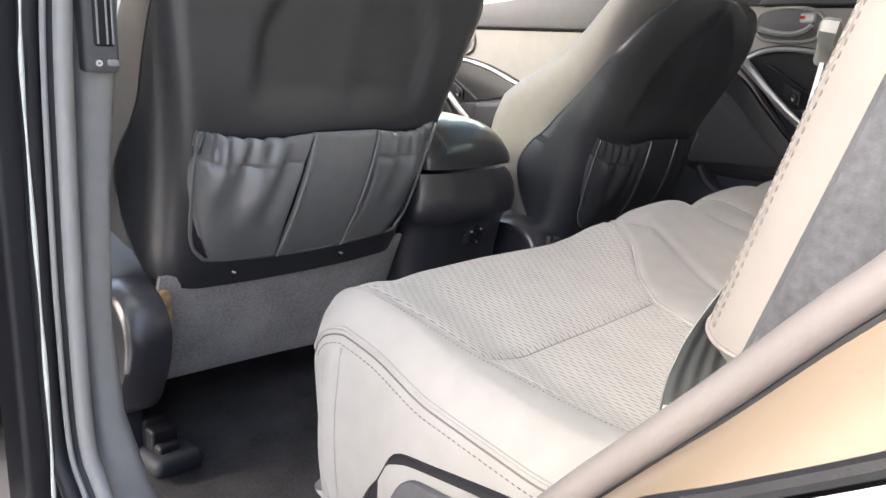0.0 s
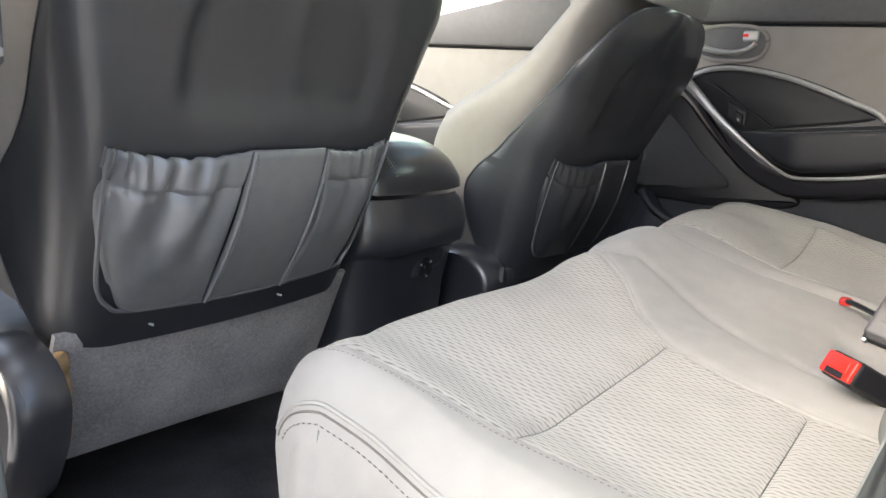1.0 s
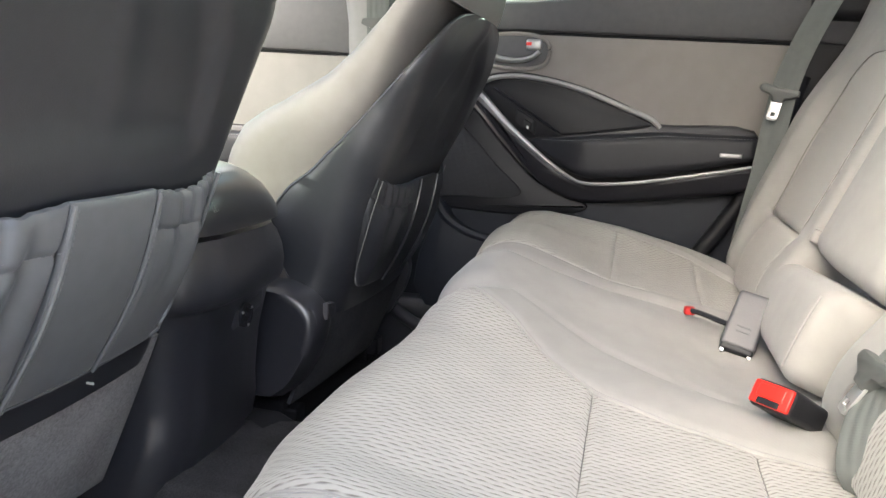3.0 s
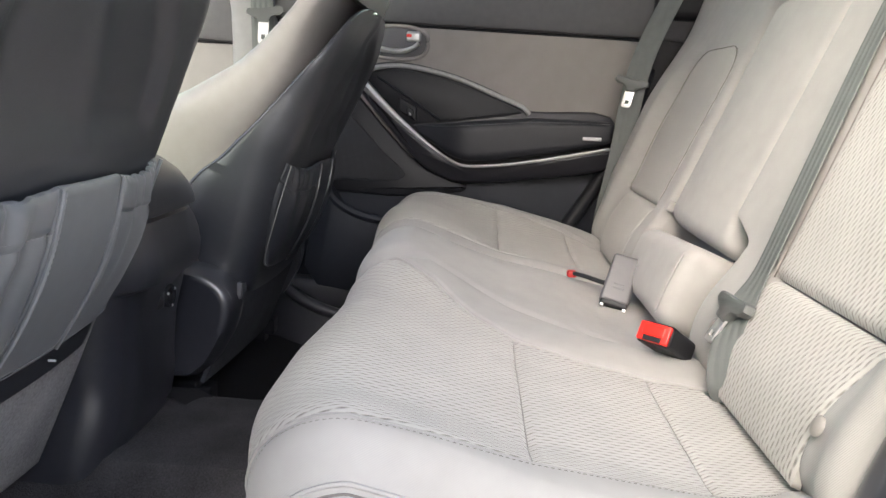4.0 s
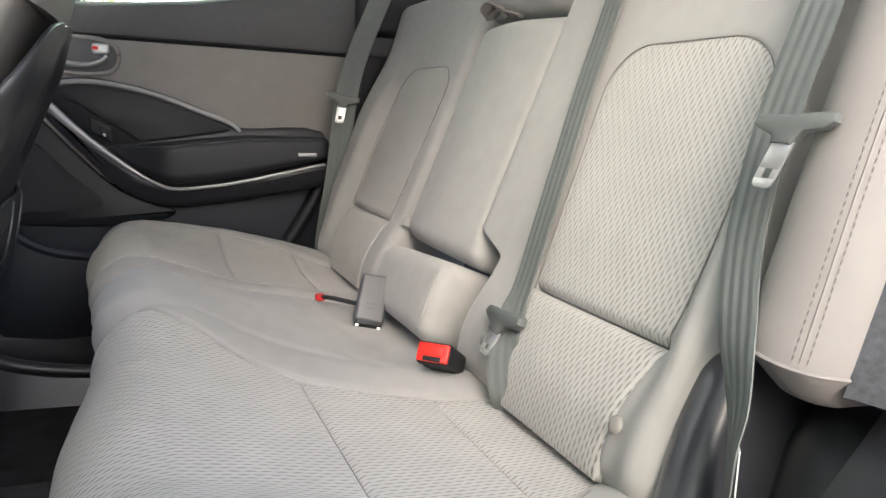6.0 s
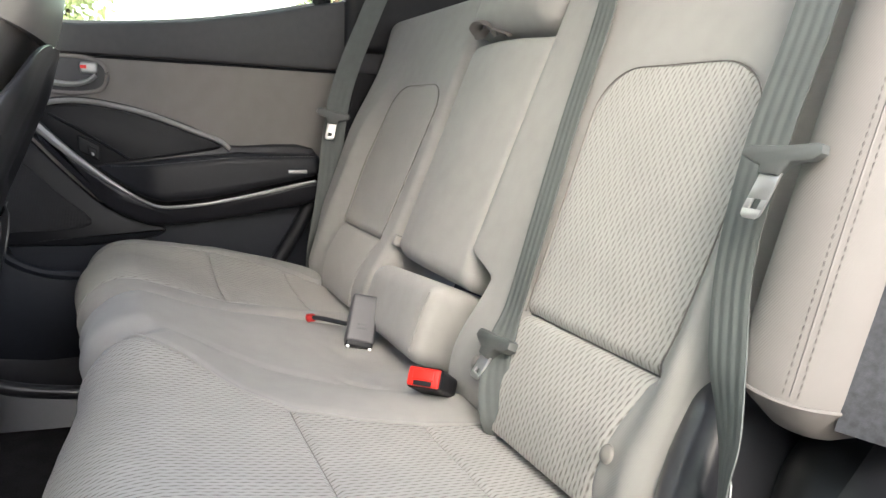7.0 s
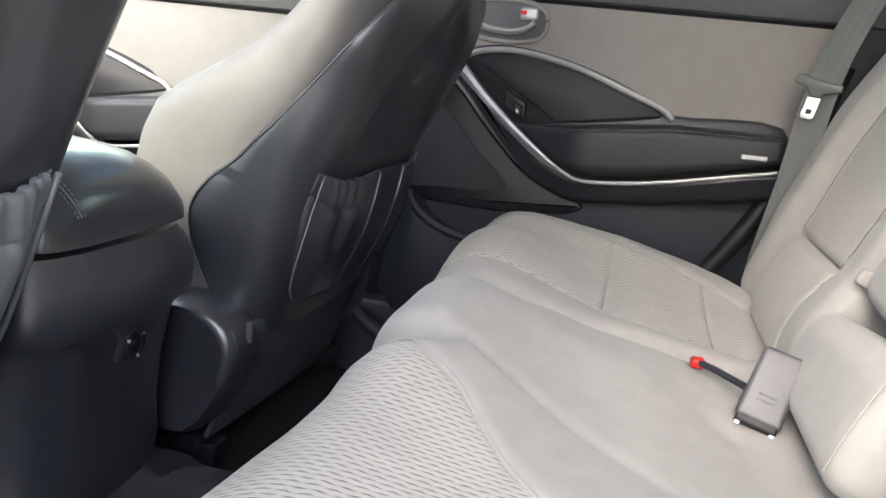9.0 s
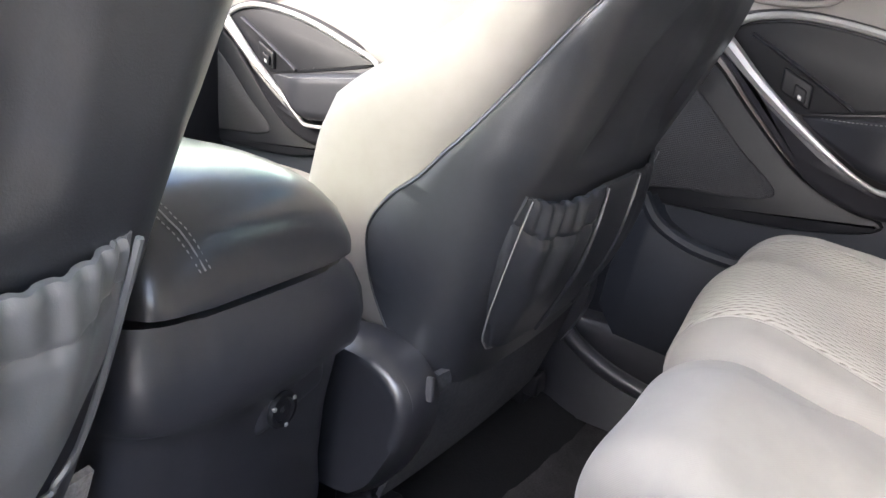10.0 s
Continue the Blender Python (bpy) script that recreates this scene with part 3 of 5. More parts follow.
def back_body(side, outer, top):
    def fn(u, h, d):
        # the inner edge steps outward below the armrest's hinge
        inner = 0.052 + 0.083 * smooth(0.045, 0.015, h) if side < 0 else 0.192
        f = (u - 0.06) / (outer - 0.06)
        width = outer - 0.010 * smooth(0.02, -0.06, h) + (curve([(-0.05, 0.0), (0.05, 0.020), (0.15, 0.034), (0.30, 0.084), (0.42, 0.125)], h) if side > 0 else 0.0)
        x = inner + (width - inner) * f
        left, right = back_edges(min(h, 0.282))
        sunk = 0.007 * smooth(-0.002, 0.010, min(x - left, right - x, 0.282 - h, h + 0.13))
        return back_point(side * x, h, d + (back_swell(x, h) - sunk if d > -0.02 else 0))
    return rbox((0.06, -0.135, -0.14), (outer, top, 0.0), 0.035, 0.0048, fn, arc=6)


def seat_back(side, outer, ob):
    body = part("backrest", back_body(side, outer, 0.48 if side < 0 else 0.455), M_FABRIC, ob)
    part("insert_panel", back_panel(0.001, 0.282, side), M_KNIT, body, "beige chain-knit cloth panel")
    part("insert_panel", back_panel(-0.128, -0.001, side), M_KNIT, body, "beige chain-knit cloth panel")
    rise = [0.282 * math.sin(q) for q in np.linspace(0, math.pi / 2, 40)]
    rim = [back_point(side * back_edges(h)[0], h, 0.0015) for h in rise] + [back_point(side * back_edges(h)[1], h, 0.0015 + back_swell(back_edges(h)[1], h)) for h in reversed(rise)]
    part("piping", tube(rim, 0.0007, 6), M_STITCH, body)


seat_back(-1, 0.535, wide)
seat_back(1, 0.575, narrow)


def knob(u, h, out):
    c = back_point(u, h, out)
    ring = []
    for t in np.linspace(0, math.pi / 2, 5):
        ring.append([c + Vector((math.cos(a) * 0.0085 * math.cos(t), 0, 0)) + UP * (math.sin(a) * 0.0085 * math.cos(t)) + OUT * (0.0035 * math.sin(t)) for a in np.linspace(0, 2 * math.pi, 16, endpoint=False)])
    return loft(ring)


for spot in ((-0.480, -0.073, 0.0215), (-0.224, -0.074, 0.019)):
    solid("belt_stop_button", knob(*spot), M_SMOOTH, "small round beige plastic button on the seat back", "button", group="seat buttons")

# armrest folded up in the middle, and the padded block under it


def arm_fn(u, h, d):
    flare = 0.010 * smooth(0.06, 0.0, h) * smooth(0.05, -0.05, u)
    return back_point(u - flare, h + 0.012 * (u - 0.06), d + (0.012 * math.exp(-((u - 0.07) / 0.10) ** 2) - 0.004 if d > -0.03 else 0.0))


arm = part("armrest", rbox((-0.082, -0.010, -0.10), (0.186, 0.350, 0.001), 0.026, 0.012, arm_fn, arc=6), M_FABRIC, wide, "beige cloth armrest folded upright")
loop = [(0.098, 0.352, 0.004), (0.104, 0.362, 0.020), (0.124, 0.366, 0.026), (0.146, 0.360, 0.020), (0.152, 0.352, 0.006)]
part("pull_strap", tube(spline([back_point(*q) for q in loop], 6), 0.0105, 8, flat=0.35), M_LEATHER, arm, "folded beige pull strap")
part("strap_end", tube(spline([back_point(0.150, 0.354, 0.006), back_point(0.115, 0.360, 0.014), back_point(0.085, 0.356, 0.010), back_point(0.062, 0.352, 0.0)], 6), 0.007, 8, flat=0.4), M_LEATHER, arm, "loose beige strap end")


def block_fn(u, h, d):
    lean = 0.10 * (h + 0.02) if u > 0.03 else 0.0
    return back_point(u + lean, h + 0.06 * (0.03 - u) * smooth(-0.10, -0.02, h), d + 0.012 * math.exp(-((h + 0.06) / 0.09) ** 2) * (1 if d > -0.02 else 0))


block = part("back_block", rbox((-0.084, -0.125, -0.10), (0.152, -0.020, 0.024), 0.024, 0.011, block_fn, arc=6), M_FABRIC, wide, "padded block below the armrest")
seam = [block_fn(-0.076 + 0.002 * math.sin(6 * q), q, 0.0225) + OUT * 0.0004 for q in np.linspace(-0.11, -0.034, 20)]
part("piping", tube(seam, 0.0012, 6), M_FABRIC, block)
part("hinge_cover", rbox((0.180, 0.002, -0.02), (0.192, 0.020, 0.006), 0.004, 0.02, lambda u, h, d: back_point(u, h, d)), M_FABRIC, narrow, "small beige hinge cover")

# middle head restraint
part("head_restraint", rbox((-0.058, 0.356, -0.06), (0.188, 0.50, 0.020), 0.034, 0.015, lambda u, h, d: back_point(u, h, d + 0.008 * math.exp(-((u - 0.065) / 0.09) ** 2)), arc=5), M_FABRIC, wide, "middle head restraint")

# fixed side bolster beside the left back
side_bolster = thing("side_bolster", "beige stitched side bolster fixed beside the rear seat back", "car seat", (-0.61, 0.15, 0.48))


def bolster_ring(z, shrink=0.0):
    k = -0.31 * (z - 0.49)
    pts = [Vector((x, y, 0)) for x, y in ((-0.562, 0.150), (-0.570, 0.185), (-0.586, 0.204), (-0.606, 0.208), (-0.628, 0.200), (-0.643, 0.183), (-0.648, 0.160), (-0.650, 0.08), (-0.61, 0.04), (-0.566, 0.07))]
    c = Vector((-0.612, 0.13, 0))
    out = []
    for p in spline(pts, 5, True):
        q = c + (p - c) * (1 - shrink)
        out.append(Vector((q.x, q.y + k, z + 0.15 * (q.x + 0.57) * smooth(0.62, 0.50, z))))
    return out


part("pad", loft([bolster_ring(0.474, 0.46), bolster_ring(0.475, 0.42), bolster_ring(0.482, 0.30), bolster_ring(0.492, 0.14), bolster_ring(0.500, 0.02), bolster_ring(0.503, 0.012), bolster_ring(0.508, 0.0)] + [bolster_ring(z) for z in np.linspace(0.52, 0.96, 24)]), M_LEATHER, side_bolster)


def bolster_line(u, out=0.0):
    pts = []
    for z in np.linspace(0.507, 0.95, 40):
        ring = bolster_ring(z)
        i = u * len(ring)
        a, b = ring[int(i) % len(ring)], ring[(int(i) + 1) % len(ring)]
        p = a.lerp(b, i - int(i))
        c = Vector((-0.612, 0.13 - 0.31 * (z - 0.49), z))
        pts.append(p + (p - c).normalized() * out)
    return pts


for u in (0.38, 0.42, 0.62):
    part("stitching", stitches(bolster_line(u, 0.0004), 0.006, 0.0007), M_STITCH, side_bolster, "beige double stitching")
part("bottom_seam", tube(bolster_ring(0.5015, 0.008), 0.0016, 6, True), M_LEATHER, side_bolster)
part("seam", tube(bolster_line(0.40, 0.0), 0.0009, 5), M_LEATHER, side_bolster)
part("carpet_edge", loft([[Vector((-0.646, 0.172 - 0.31 * (z - 0.49), z)), Vector((-0.684, 0.160 - 0.31 * (z - 0.49), z)), Vector((-0.70, 0.02 - 0.31 * (z - 0.49), z)), Vector((-0.648, 0.02 - 0.31 * (z - 0.49), z))] for z in np.linspace(0.480, 0.96, 12)]), M_FELT_TRIM, side_bolster, "slate felt trim behind the bolster")

# plastic cover over the wheel housing, with the lower side of the seat frame
cover = thing("wheel_housing_cover", "black grained plastic cover over the wheel housing", "trim", (-0.57, 0.12, 0.2), kind="structure")
part("hump", rbox((-0.685, -0.10, 0.08), (-0.545, 0.165, 0.452), 0.05, 0.02, lambda x, y, z: (x, y - 0.12 * smooth(0.3, 0.45, z) * 0.3, z - 0.03 * smooth(-0.57, -0.50, x)), arc=6), M_COVER, cover)
part("side_shield", rbox((-0.560, 0.02, 0.10), (-0.516, 0.232, 0.475), 0.018, 0.02, lambda x, y, z: (x - 0.010 * smooth(0.42, 0.34, z), y - 0.396 * (max(z, 0.30) - 0.34), z), arc=4), M_PLASTIC, cover)


# ---- seat belts ----
def belt_run(points, sides, width=0.046, steps=8):
    return strip(spline(points, steps), [v for v in spline(sides, steps)], width, 0.0011)


def belt_tongue(parent, origin, along, across, size=1.0, blade=1.0):
    """Plastic-topped chrome tongue. along: to the tip; across: over the webbing's width."""
    a, c = Vector(along).normalized(), Vector(across).normalized()
    n = a.cross(c).normalized()
    if n.y < 0:
        n = -n
    o = Vector(origin)

    def at(u, v, d):
        return o + (c * u + a * v + n * d) * size
    head = [(-0.035, -0.007), (0.0, -0.010), (0.030, -0.016), (0.037, -0.014), (0.040, -0.006), (0.034, 0.001), (0.016, 0.005), (0.011, 0.014), (0.009, 0.019), (-0.011, 0.019), (-0.013, 0.012), (-0.028, 0.007), (-0.037, 0.003)]
    part("tongue_grip", slab(head, lambda u, v, d: at(u, v, d - 0.004), 0.012, 0.004), M_TONGUE, parent, "dark grey plastic grip")
    def tip(u, v, d):
        return at(u, 0.016 + (v - 0.016) * blade, d)
    geos = [slab([(-0.0105, 0.016), (0.0105, 0.016), (0.0105, 0.044), (-0.0105, 0.044)], tip, 0.003, 0.0008),
            slab([(-0.0105, 0.044), (-0.0040, 0.044), (-0.0040, 0.054), (-0.0105, 0.054)], tip, 0.003, 0.0008),
            slab([(0.0040, 0.044), (0.0105, 0.044), (0.0105, 0.054), (0.0040, 0.054)], tip, 0.003, 0.0008),
            slab([(-0.0105, 0.054), (0.0105, 0.054), (0.0095, 0.061), (0.006, 0.064), (-0.006, 0.064), (-0.0095, 0.061)], tip, 0.003, 0.0008)]
    part("tongue_blade", join(*geos), M_CHROME, parent, "chrome latch plate with a slot")


near_belt = thing("seat_belt", "grey ribbed seat belt hanging by the side bolster, chrome tongue loose", "seat belt", (-0.60, 0.2, 0.3), group="rear seat belts")
near_pts = [(-0.505, 0.02, 0.96), (-0.521, 0.072, 0.82), (-0.533, 0.107, 0.74), (-0.534, 0.137, 0.66), (-0.542, 0.166, 0.573), (-0.577, 0.200, 0.508), (-0.594, 0.210, 0.465), (-0.596, 0.212, 0.42), (-0.600, 0.216, 0.30)]
near_side = [(-1, 0.1, 0), (-1, 0.1, 0), (-1, 0.1, 0), (-1, 0.10, 0), (-0.98, 0.18, 0), (-0.98, 0.20, 0), (-0.91, 0.41, 0), (-0.79, 0.61, 0), (-0.79, 0.61, 0)]
part("webbing", belt_run(near_pts, near_side), M_BELT, near_belt)
belt_tongue(near_belt, (-0.580, 0.172, 0.646), (0.28, 0.22, -0.93), (-0.93, -0.22, -0.05), 0.72)
tag_at = Vector((-0.5953, 0.2112, 0.437))
tag_side, tag_out, tag_down = Vector((-0.79, 0.61, 0)).normalized(), Vector((-0.61, -0.79, 0)).normalized(), Vector((-0.033, 0.033, -1)).normalized()


def tag_place(u, v, d):
    return tag_at + tag_side * u + tag_down * v + tag_out * (d + 0.001)


tag = part("tag", slab([(-0.0225, 0.0), (0.0225, 0.0), (0.0225, 0.044), (-0.0225, 0.044)], tag_place, 0.0012, 0.0004), M_BLACK, near_belt, "black sewn tag with white border")
part("tag_border", join(*[slab(o, lambda u, v, d: tag_place(u, v, d + 0.001), 0.0012, 0.0004) for o in ([(-0.0225, 0.0), (0.0225, 0.0), (0.0225, 0.0025), (-0.0225, 0.0025)], [(-0.0225, 0.0415), (0.0225, 0.0415), (0.0225, 0.044), (-0.0225, 0.044)], [(-0.0225, 0.0025), (-0.0200, 0.0025), (-0.0200, 0.0415), (-0.0225, 0.0415)], [(0.0200, 0.0025), (0.0225, 0.0025), (0.0225, 0.0415), (0.0200, 0.0415)])]), M_STRIP, tag, "white border")
for u0, v0, u1, v1 in ((-0.014, 0.008, -0.004, 0.013), (0.003, 0.008, 0.013, 0.013), (-0.015, 0.017, 0.012, 0.022), (-0.013, 0.026, 0.014, 0.031)):
    part("tag_bar", slab([(u0, v0), (u1, v0), (u1, v1), (u0, v1)], lambda u, v, d: tag_place(u, v, d + 0.001), 0.0009, 0.0003), M_STRIP, tag, "white printed bar")

mid_belt = thing("seat_belt", "grey ribbed seat belt lying over the rear seat back", "seat belt", (-0.25, 0.2, 0.33), group="rear seat belts")
mid_pts = [back_point(*q) for q in ((-0.175, 0.47, 0.016), (-0.192, 0.345, 0.009), (-0.204, 0.225, 0.008), (-0.228, 0.085, 0.009), (-0.243, 0.0, 0.010), (-0.255, -0.035, 0.0165), (-0.267, -0.060, 0.0195), (-0.280, -0.085, 0.0185), (-0.292, -0.112, 0.010), (-0.288, -0.130, -0.012))]
part("webbing", belt_run(mid_pts, [(-1, 0.05, 0.05)] * 5 + [(-0.95, -0.2, 0.1)] * 2 + [(-0.75, -0.5, 0.43)] * 3, 0.042), M_BELT, mid_belt)
belt_tongue(mid_belt, back_point(-0.255, -0.044, 0.0225), Vector((0.26, 0, 0)) - UP * 0.95 + OUT * 0.02, (-0.97, 0.03, -0.05), 0.95, 0.66)
part("anchor", rbox((-0.283, 0.196, 0.322), (-0.262, 0.212, 0.338), 0.004, 0.05), M_CHROME, mid_belt, "bright metal belt anchor")

far_belt = thing("seat_belt", "grey seat belt hanging beside the far rear seat", "seat belt", (0.62, 0.2, 0.35), group="rear seat belts")
far_pts = [(0.660, 0.020, 1.00), (0.635, 0.083, 0.87), (0.615, 0.137, 0.75), (0.598, 0.165, 0.655), (0.598, 0.180, 0.52), (0.610, 0.198, 0.39), (0.620, 0.20, 0.33)]
part("webbing", belt_run(far_pts, [(0.35, 0.94, 0)] * 7, 0.046), M_BELT, far_belt)
belt_tongue(far_belt, (0.585, 0.172, 0.664), (-0.02, 0.20, -0.97), (0.30, 0.95, 0.1), 0.9, 0.8)


def buckle(name_label, tip, tail, across, size, body_mat, button_mat, group="belt buckles"):
    """Belt buckle from tail to tip."""
    t, b, c = Vector(tip), Vector(tail), Vector(across).normalized()
    a = (t - b)
    length = a.length
    a.normalize()
    n = a.cross(c).normalized()
    if n.z < 0:
        n = -n
    c = n.cross(a)
    w, th = size
    ob = thing("belt_buckle", name_label, "seat belt buckle", tail, group=group)

    def at(u, v, d):
        return b + a * v + c * u + n * d
    part("housing", mapped(rbox((-w / 2, 0, -th / 2), (w / 2, length, th / 2), 0.005, 0.02), lambda u, v, d: at(u * (1 - 0.12 * (1 - v / length)), v, d)), body_mat, ob)
    return ob, at, length


red, at, n = buckle("black belt buckle with a red button in the seat crease", (-0.216, 0.279, 0.384), (-0.172, 0.238, 0.352), (0.69, 0.72, 0), (0.041, 0.025), M_BLACK, M_RED)
button = part("button", mapped(rbox((-0.0185, -0.0105, n - 0.006), (0.0185, 0.0105, n + 0.0025), 0.002, 0.02, arc=2), lambda u, d, v: at(u, v, d)), M_RED, red, "red release button")
part("pressed_face", mapped(rbox((-0.013, -0.004, n + 0.001), (0.013, 0.008, n + 0.0038), 0.0015, 0.02, arc=2), lambda u, d, v: at(u, v, d)), M_RED, button, "raised red face")
part("slot", mapped(rbox((-0.0105, -0.0098, n + 0.0015), (0.0105, -0.0045, n + 0.0034), 0.0008, 0.02, arc=2), lambda u, d, v: at(u, v, d)), M_BLACK, red, "dark tongue slot")

grey, at, n = buckle("grey plastic belt buckle lying on the middle seat cushion", (0.066, 0.270, 0.340), (0.098, 0.250, 0.402), (0.1, 0.99, 0), (0.043, 0.024), M_BUCKLE, M_RED)
part("mouth", mapped(rbox((-0.0195, -0.0105, n - 0.006), (0.0195, 0.0105, n + 0.006), 0.003, 0.02, arc=2), lambda u, d, v: at(u, v, d)), M_BLACK, grey, "black mouth of the buckle")
for u0 in (-0.0185, 0.0135):
    part("latch_edge", mapped(rbox((u0, -0.009, n), (u0 + 0.005, 0.009, n + 0.009), 0.0012, 0.02, arc=2), lambda u, d, v: at(u, v, d)), M_CHROME, grey, "chrome latch edge")
part("embossed_mark", join(*[mapped(rbox((-0.008, 0.0118, n * 0.62 + k), (0.008, 0.0126, n * 0.62 + k + 0.002), 0.0003, 0.02, arc=2), lambda u, d, v: at(u, v, d)) for k in (0, 0.006)]), M_DOORGREY, grey, "small embossed bars")

strap = thing("belt_strap", "thin dark strap with red end in the cushion split", "strap", (0.14, 0.32, 0.36))
part("cord", tube(spline([(0.138, 0.322, 0.366), (0.125, 0.308, 0.366), (0.108, 0.290, 0.364), (0.095, 0.275, 0.362)], 5), 0.0035, 6), M_BLACK, strap)
part("end", rbox((0.134, 0.315, 0.359), (0.148, 0.330, 0.370), 0.004, 0.02), M_DARKRED, strap, "red plastic end")


# ---- front seats ----
def front_seat(xc, yc, zc, lean, label, recl, sides=(-1, 1), bend=0.0, pocket_mat=M_POCKET, fold=1.0, skew=0.0):
    """xc, yc, zc: middle of the pocket's top edge on the back; lean: degrees."""
    ca, sa = math.cos(radians(lean)), math.sin(radians(lean))
    up, rear = Vector((0, -sa, ca)), Vector((0, -ca, -sa))

    def at(u, h, d):
        return Vector((xc + u + skew * smooth(0.0, 0.12, h), yc, zc)) + up * h + rear * (d + bend * max(0.0, -h))
    ob = thing("front_seat", label, "car seat", (xc, yc + 0.25, 0.14), group="front seats")
    half = [(-0.26, 0.190), (-0.20, 0.207), (-0.10, 0.217), (0.0, 0.228), (0.08, 0.240), (0.15, 0.245), (0.18, 0.236), (0.205, 0.222), (0.225, 0.206), (0.245, 0.180), (0.258, 0.148), (0.266, 0.105), (0.270, 0.06)]
    depth = [(-0.235, 0.035), (-0.20, 0.082), (-0.16, 0.116), (-0.12, 0.130), (-0.08, 0.117), (-0.03, 0.084), (0.02, 0.060), (0.10, 0.036), (0.18, 0.014), (0.22, 0.008), (0.25, 0.006), (0.27, 0.003)]
    thick = [(-0.30, 0.28), (-0.08, 0.275), (-0.035, 0.262), (0.03, 0.206), (0.10, 0.154), (0.145, 0.130), (0.21, 0.104), (0.28, 0.092), (0.36, 0.085), (0.43, 0.07)]

    def rear_face(u, h):
        """How far the rear face stands out."""
        w = curve(half, h)
        k = abs(u) / w
        d = 0.012 * (1 - k * k) + 0.010 * math.exp(-(h / 0.12) ** 2) * (1 - k * k)
        d -= 0.014 * smooth(0.18, 0.30, h)
        d += 0.0035 * math.exp(-(u / 0.018) ** 2) * smooth(0.0, 0.06, h)
        # shallow scoop inside a raised arch on the upper panel
        arch = abs(u) / 0.125
        rim = 0.24 - 0.10 * arch ** 2
        d -= 0.012 * smooth(0.10, -0.02, arch - 1.0) * smooth(0.015, 0.06, h) * smooth(rim + 0.02, rim - 0.03, h)
        return d

    def shell_ring(h):
        """Section of the shell: straight sides, broad rounded rear corners, slightly bowed back."""
        w, s = curve(half, h), curve(depth, h)
        k, r = min(0.046, s * 0.92), min(0.058, w * 0.45)
        left = [(-w, -s), (-w, -s + (s - k) * 0.5)] + [(-w + r * (1 - math.cos(t)), -k + k * math.sin(t)) for t in np.linspace(0, math.pi / 2, 11)[:-1]]
        pts = [(u, d + rear_face(-w + r, h) * smooth(-k, 0, d)) for u, d in left]
        pts += [(u, rear_face(u, h)) for u in np.linspace(-w + r, w - r, 33)]
        pts += [(-u, d) for u, d in pts[:len(left)][::-1]]
        inner = [(u, -s - 0.004) for u in np.linspace(w - 0.004, -w + 0.004, 6)]
        return [at(u, h, d) for u, d in pts + inner]

    part("back_shell", loft([shell_ring(h) for h in list(np.linspace(-0.222, 0.245, 66)) + [0.249, 0.253, 0.257, 0.261, 0.264, 0.267, 0.2695]]), M_VINYL, ob, "dark grey grained vinyl back shell", angle=50)

    def pad_ring(h, f=1.0):
        w = (curve(half, h) - 0.003 if h < 0.12 else line([(0.12, 0.242), (0.20, 0.238), (0.25, 0.228), (0.30, 0.210), (0.36, 0.182), (0.40, 0.148), (0.43, 0.09)], h)) * f
        t = line(thick, h)
        s = max(0.0, curve(depth, h) - 0.014) if h < 0.268 else 0.0
        back = -(0.25 * s + 0.016 + 0.020 * smooth(0.10, 0.22, h)) if h < 0.268 else -0.012 - 0.030 * smooth(0.27, 0.43, h)
        e = 3.2
        pts = []
        for a in np.linspace(0, 2 * math.pi, 48, endpoint=False):
            c, q = math.cos(a), math.sin(a)
            u = w * math.copysign(abs(c) ** (2 / e), c)
            v = math.copysign(abs(q) ** (2 / e), q)
            mid, rad = (back - t) / 2, (t + back) / 2
            d = mid + rad * v
            if v < 0:
                d += 0.03 * (1 - (u / w) ** 2) * (h < 0.268)
            pts.append(at(u, h, d))
        return pts
    hs = list(np.linspace(-0.22, 0.267, 38)) + [0.2685, 0.274] + list(np.linspace(0.28, 0.40, 12)) + [0.415, 0.427, 0.433]
    part("back_pad", loft([pad_ring(h, 1.0 if h < 0.41 else 0.8) for h in hs]), M_SMOOTH, ob, "beige padded front of the back")
    for side in (-1, 1):
        edge = [at(side * (curve(half, h) + 0.0005), h, -curve(depth, h)) for h in np.linspace(-0.21, 0.24, 50)]
        part("piping", tube(edge, 0.0009, 6), M_VINYL, ob)
        seam = [pad_ring(h)[34 if side < 0 else 38] for h in np.linspace(-0.15, 0.36, 40)]
        part("stitching", stitches(seam, 0.006, 0.0009), M_STITCH, ob)
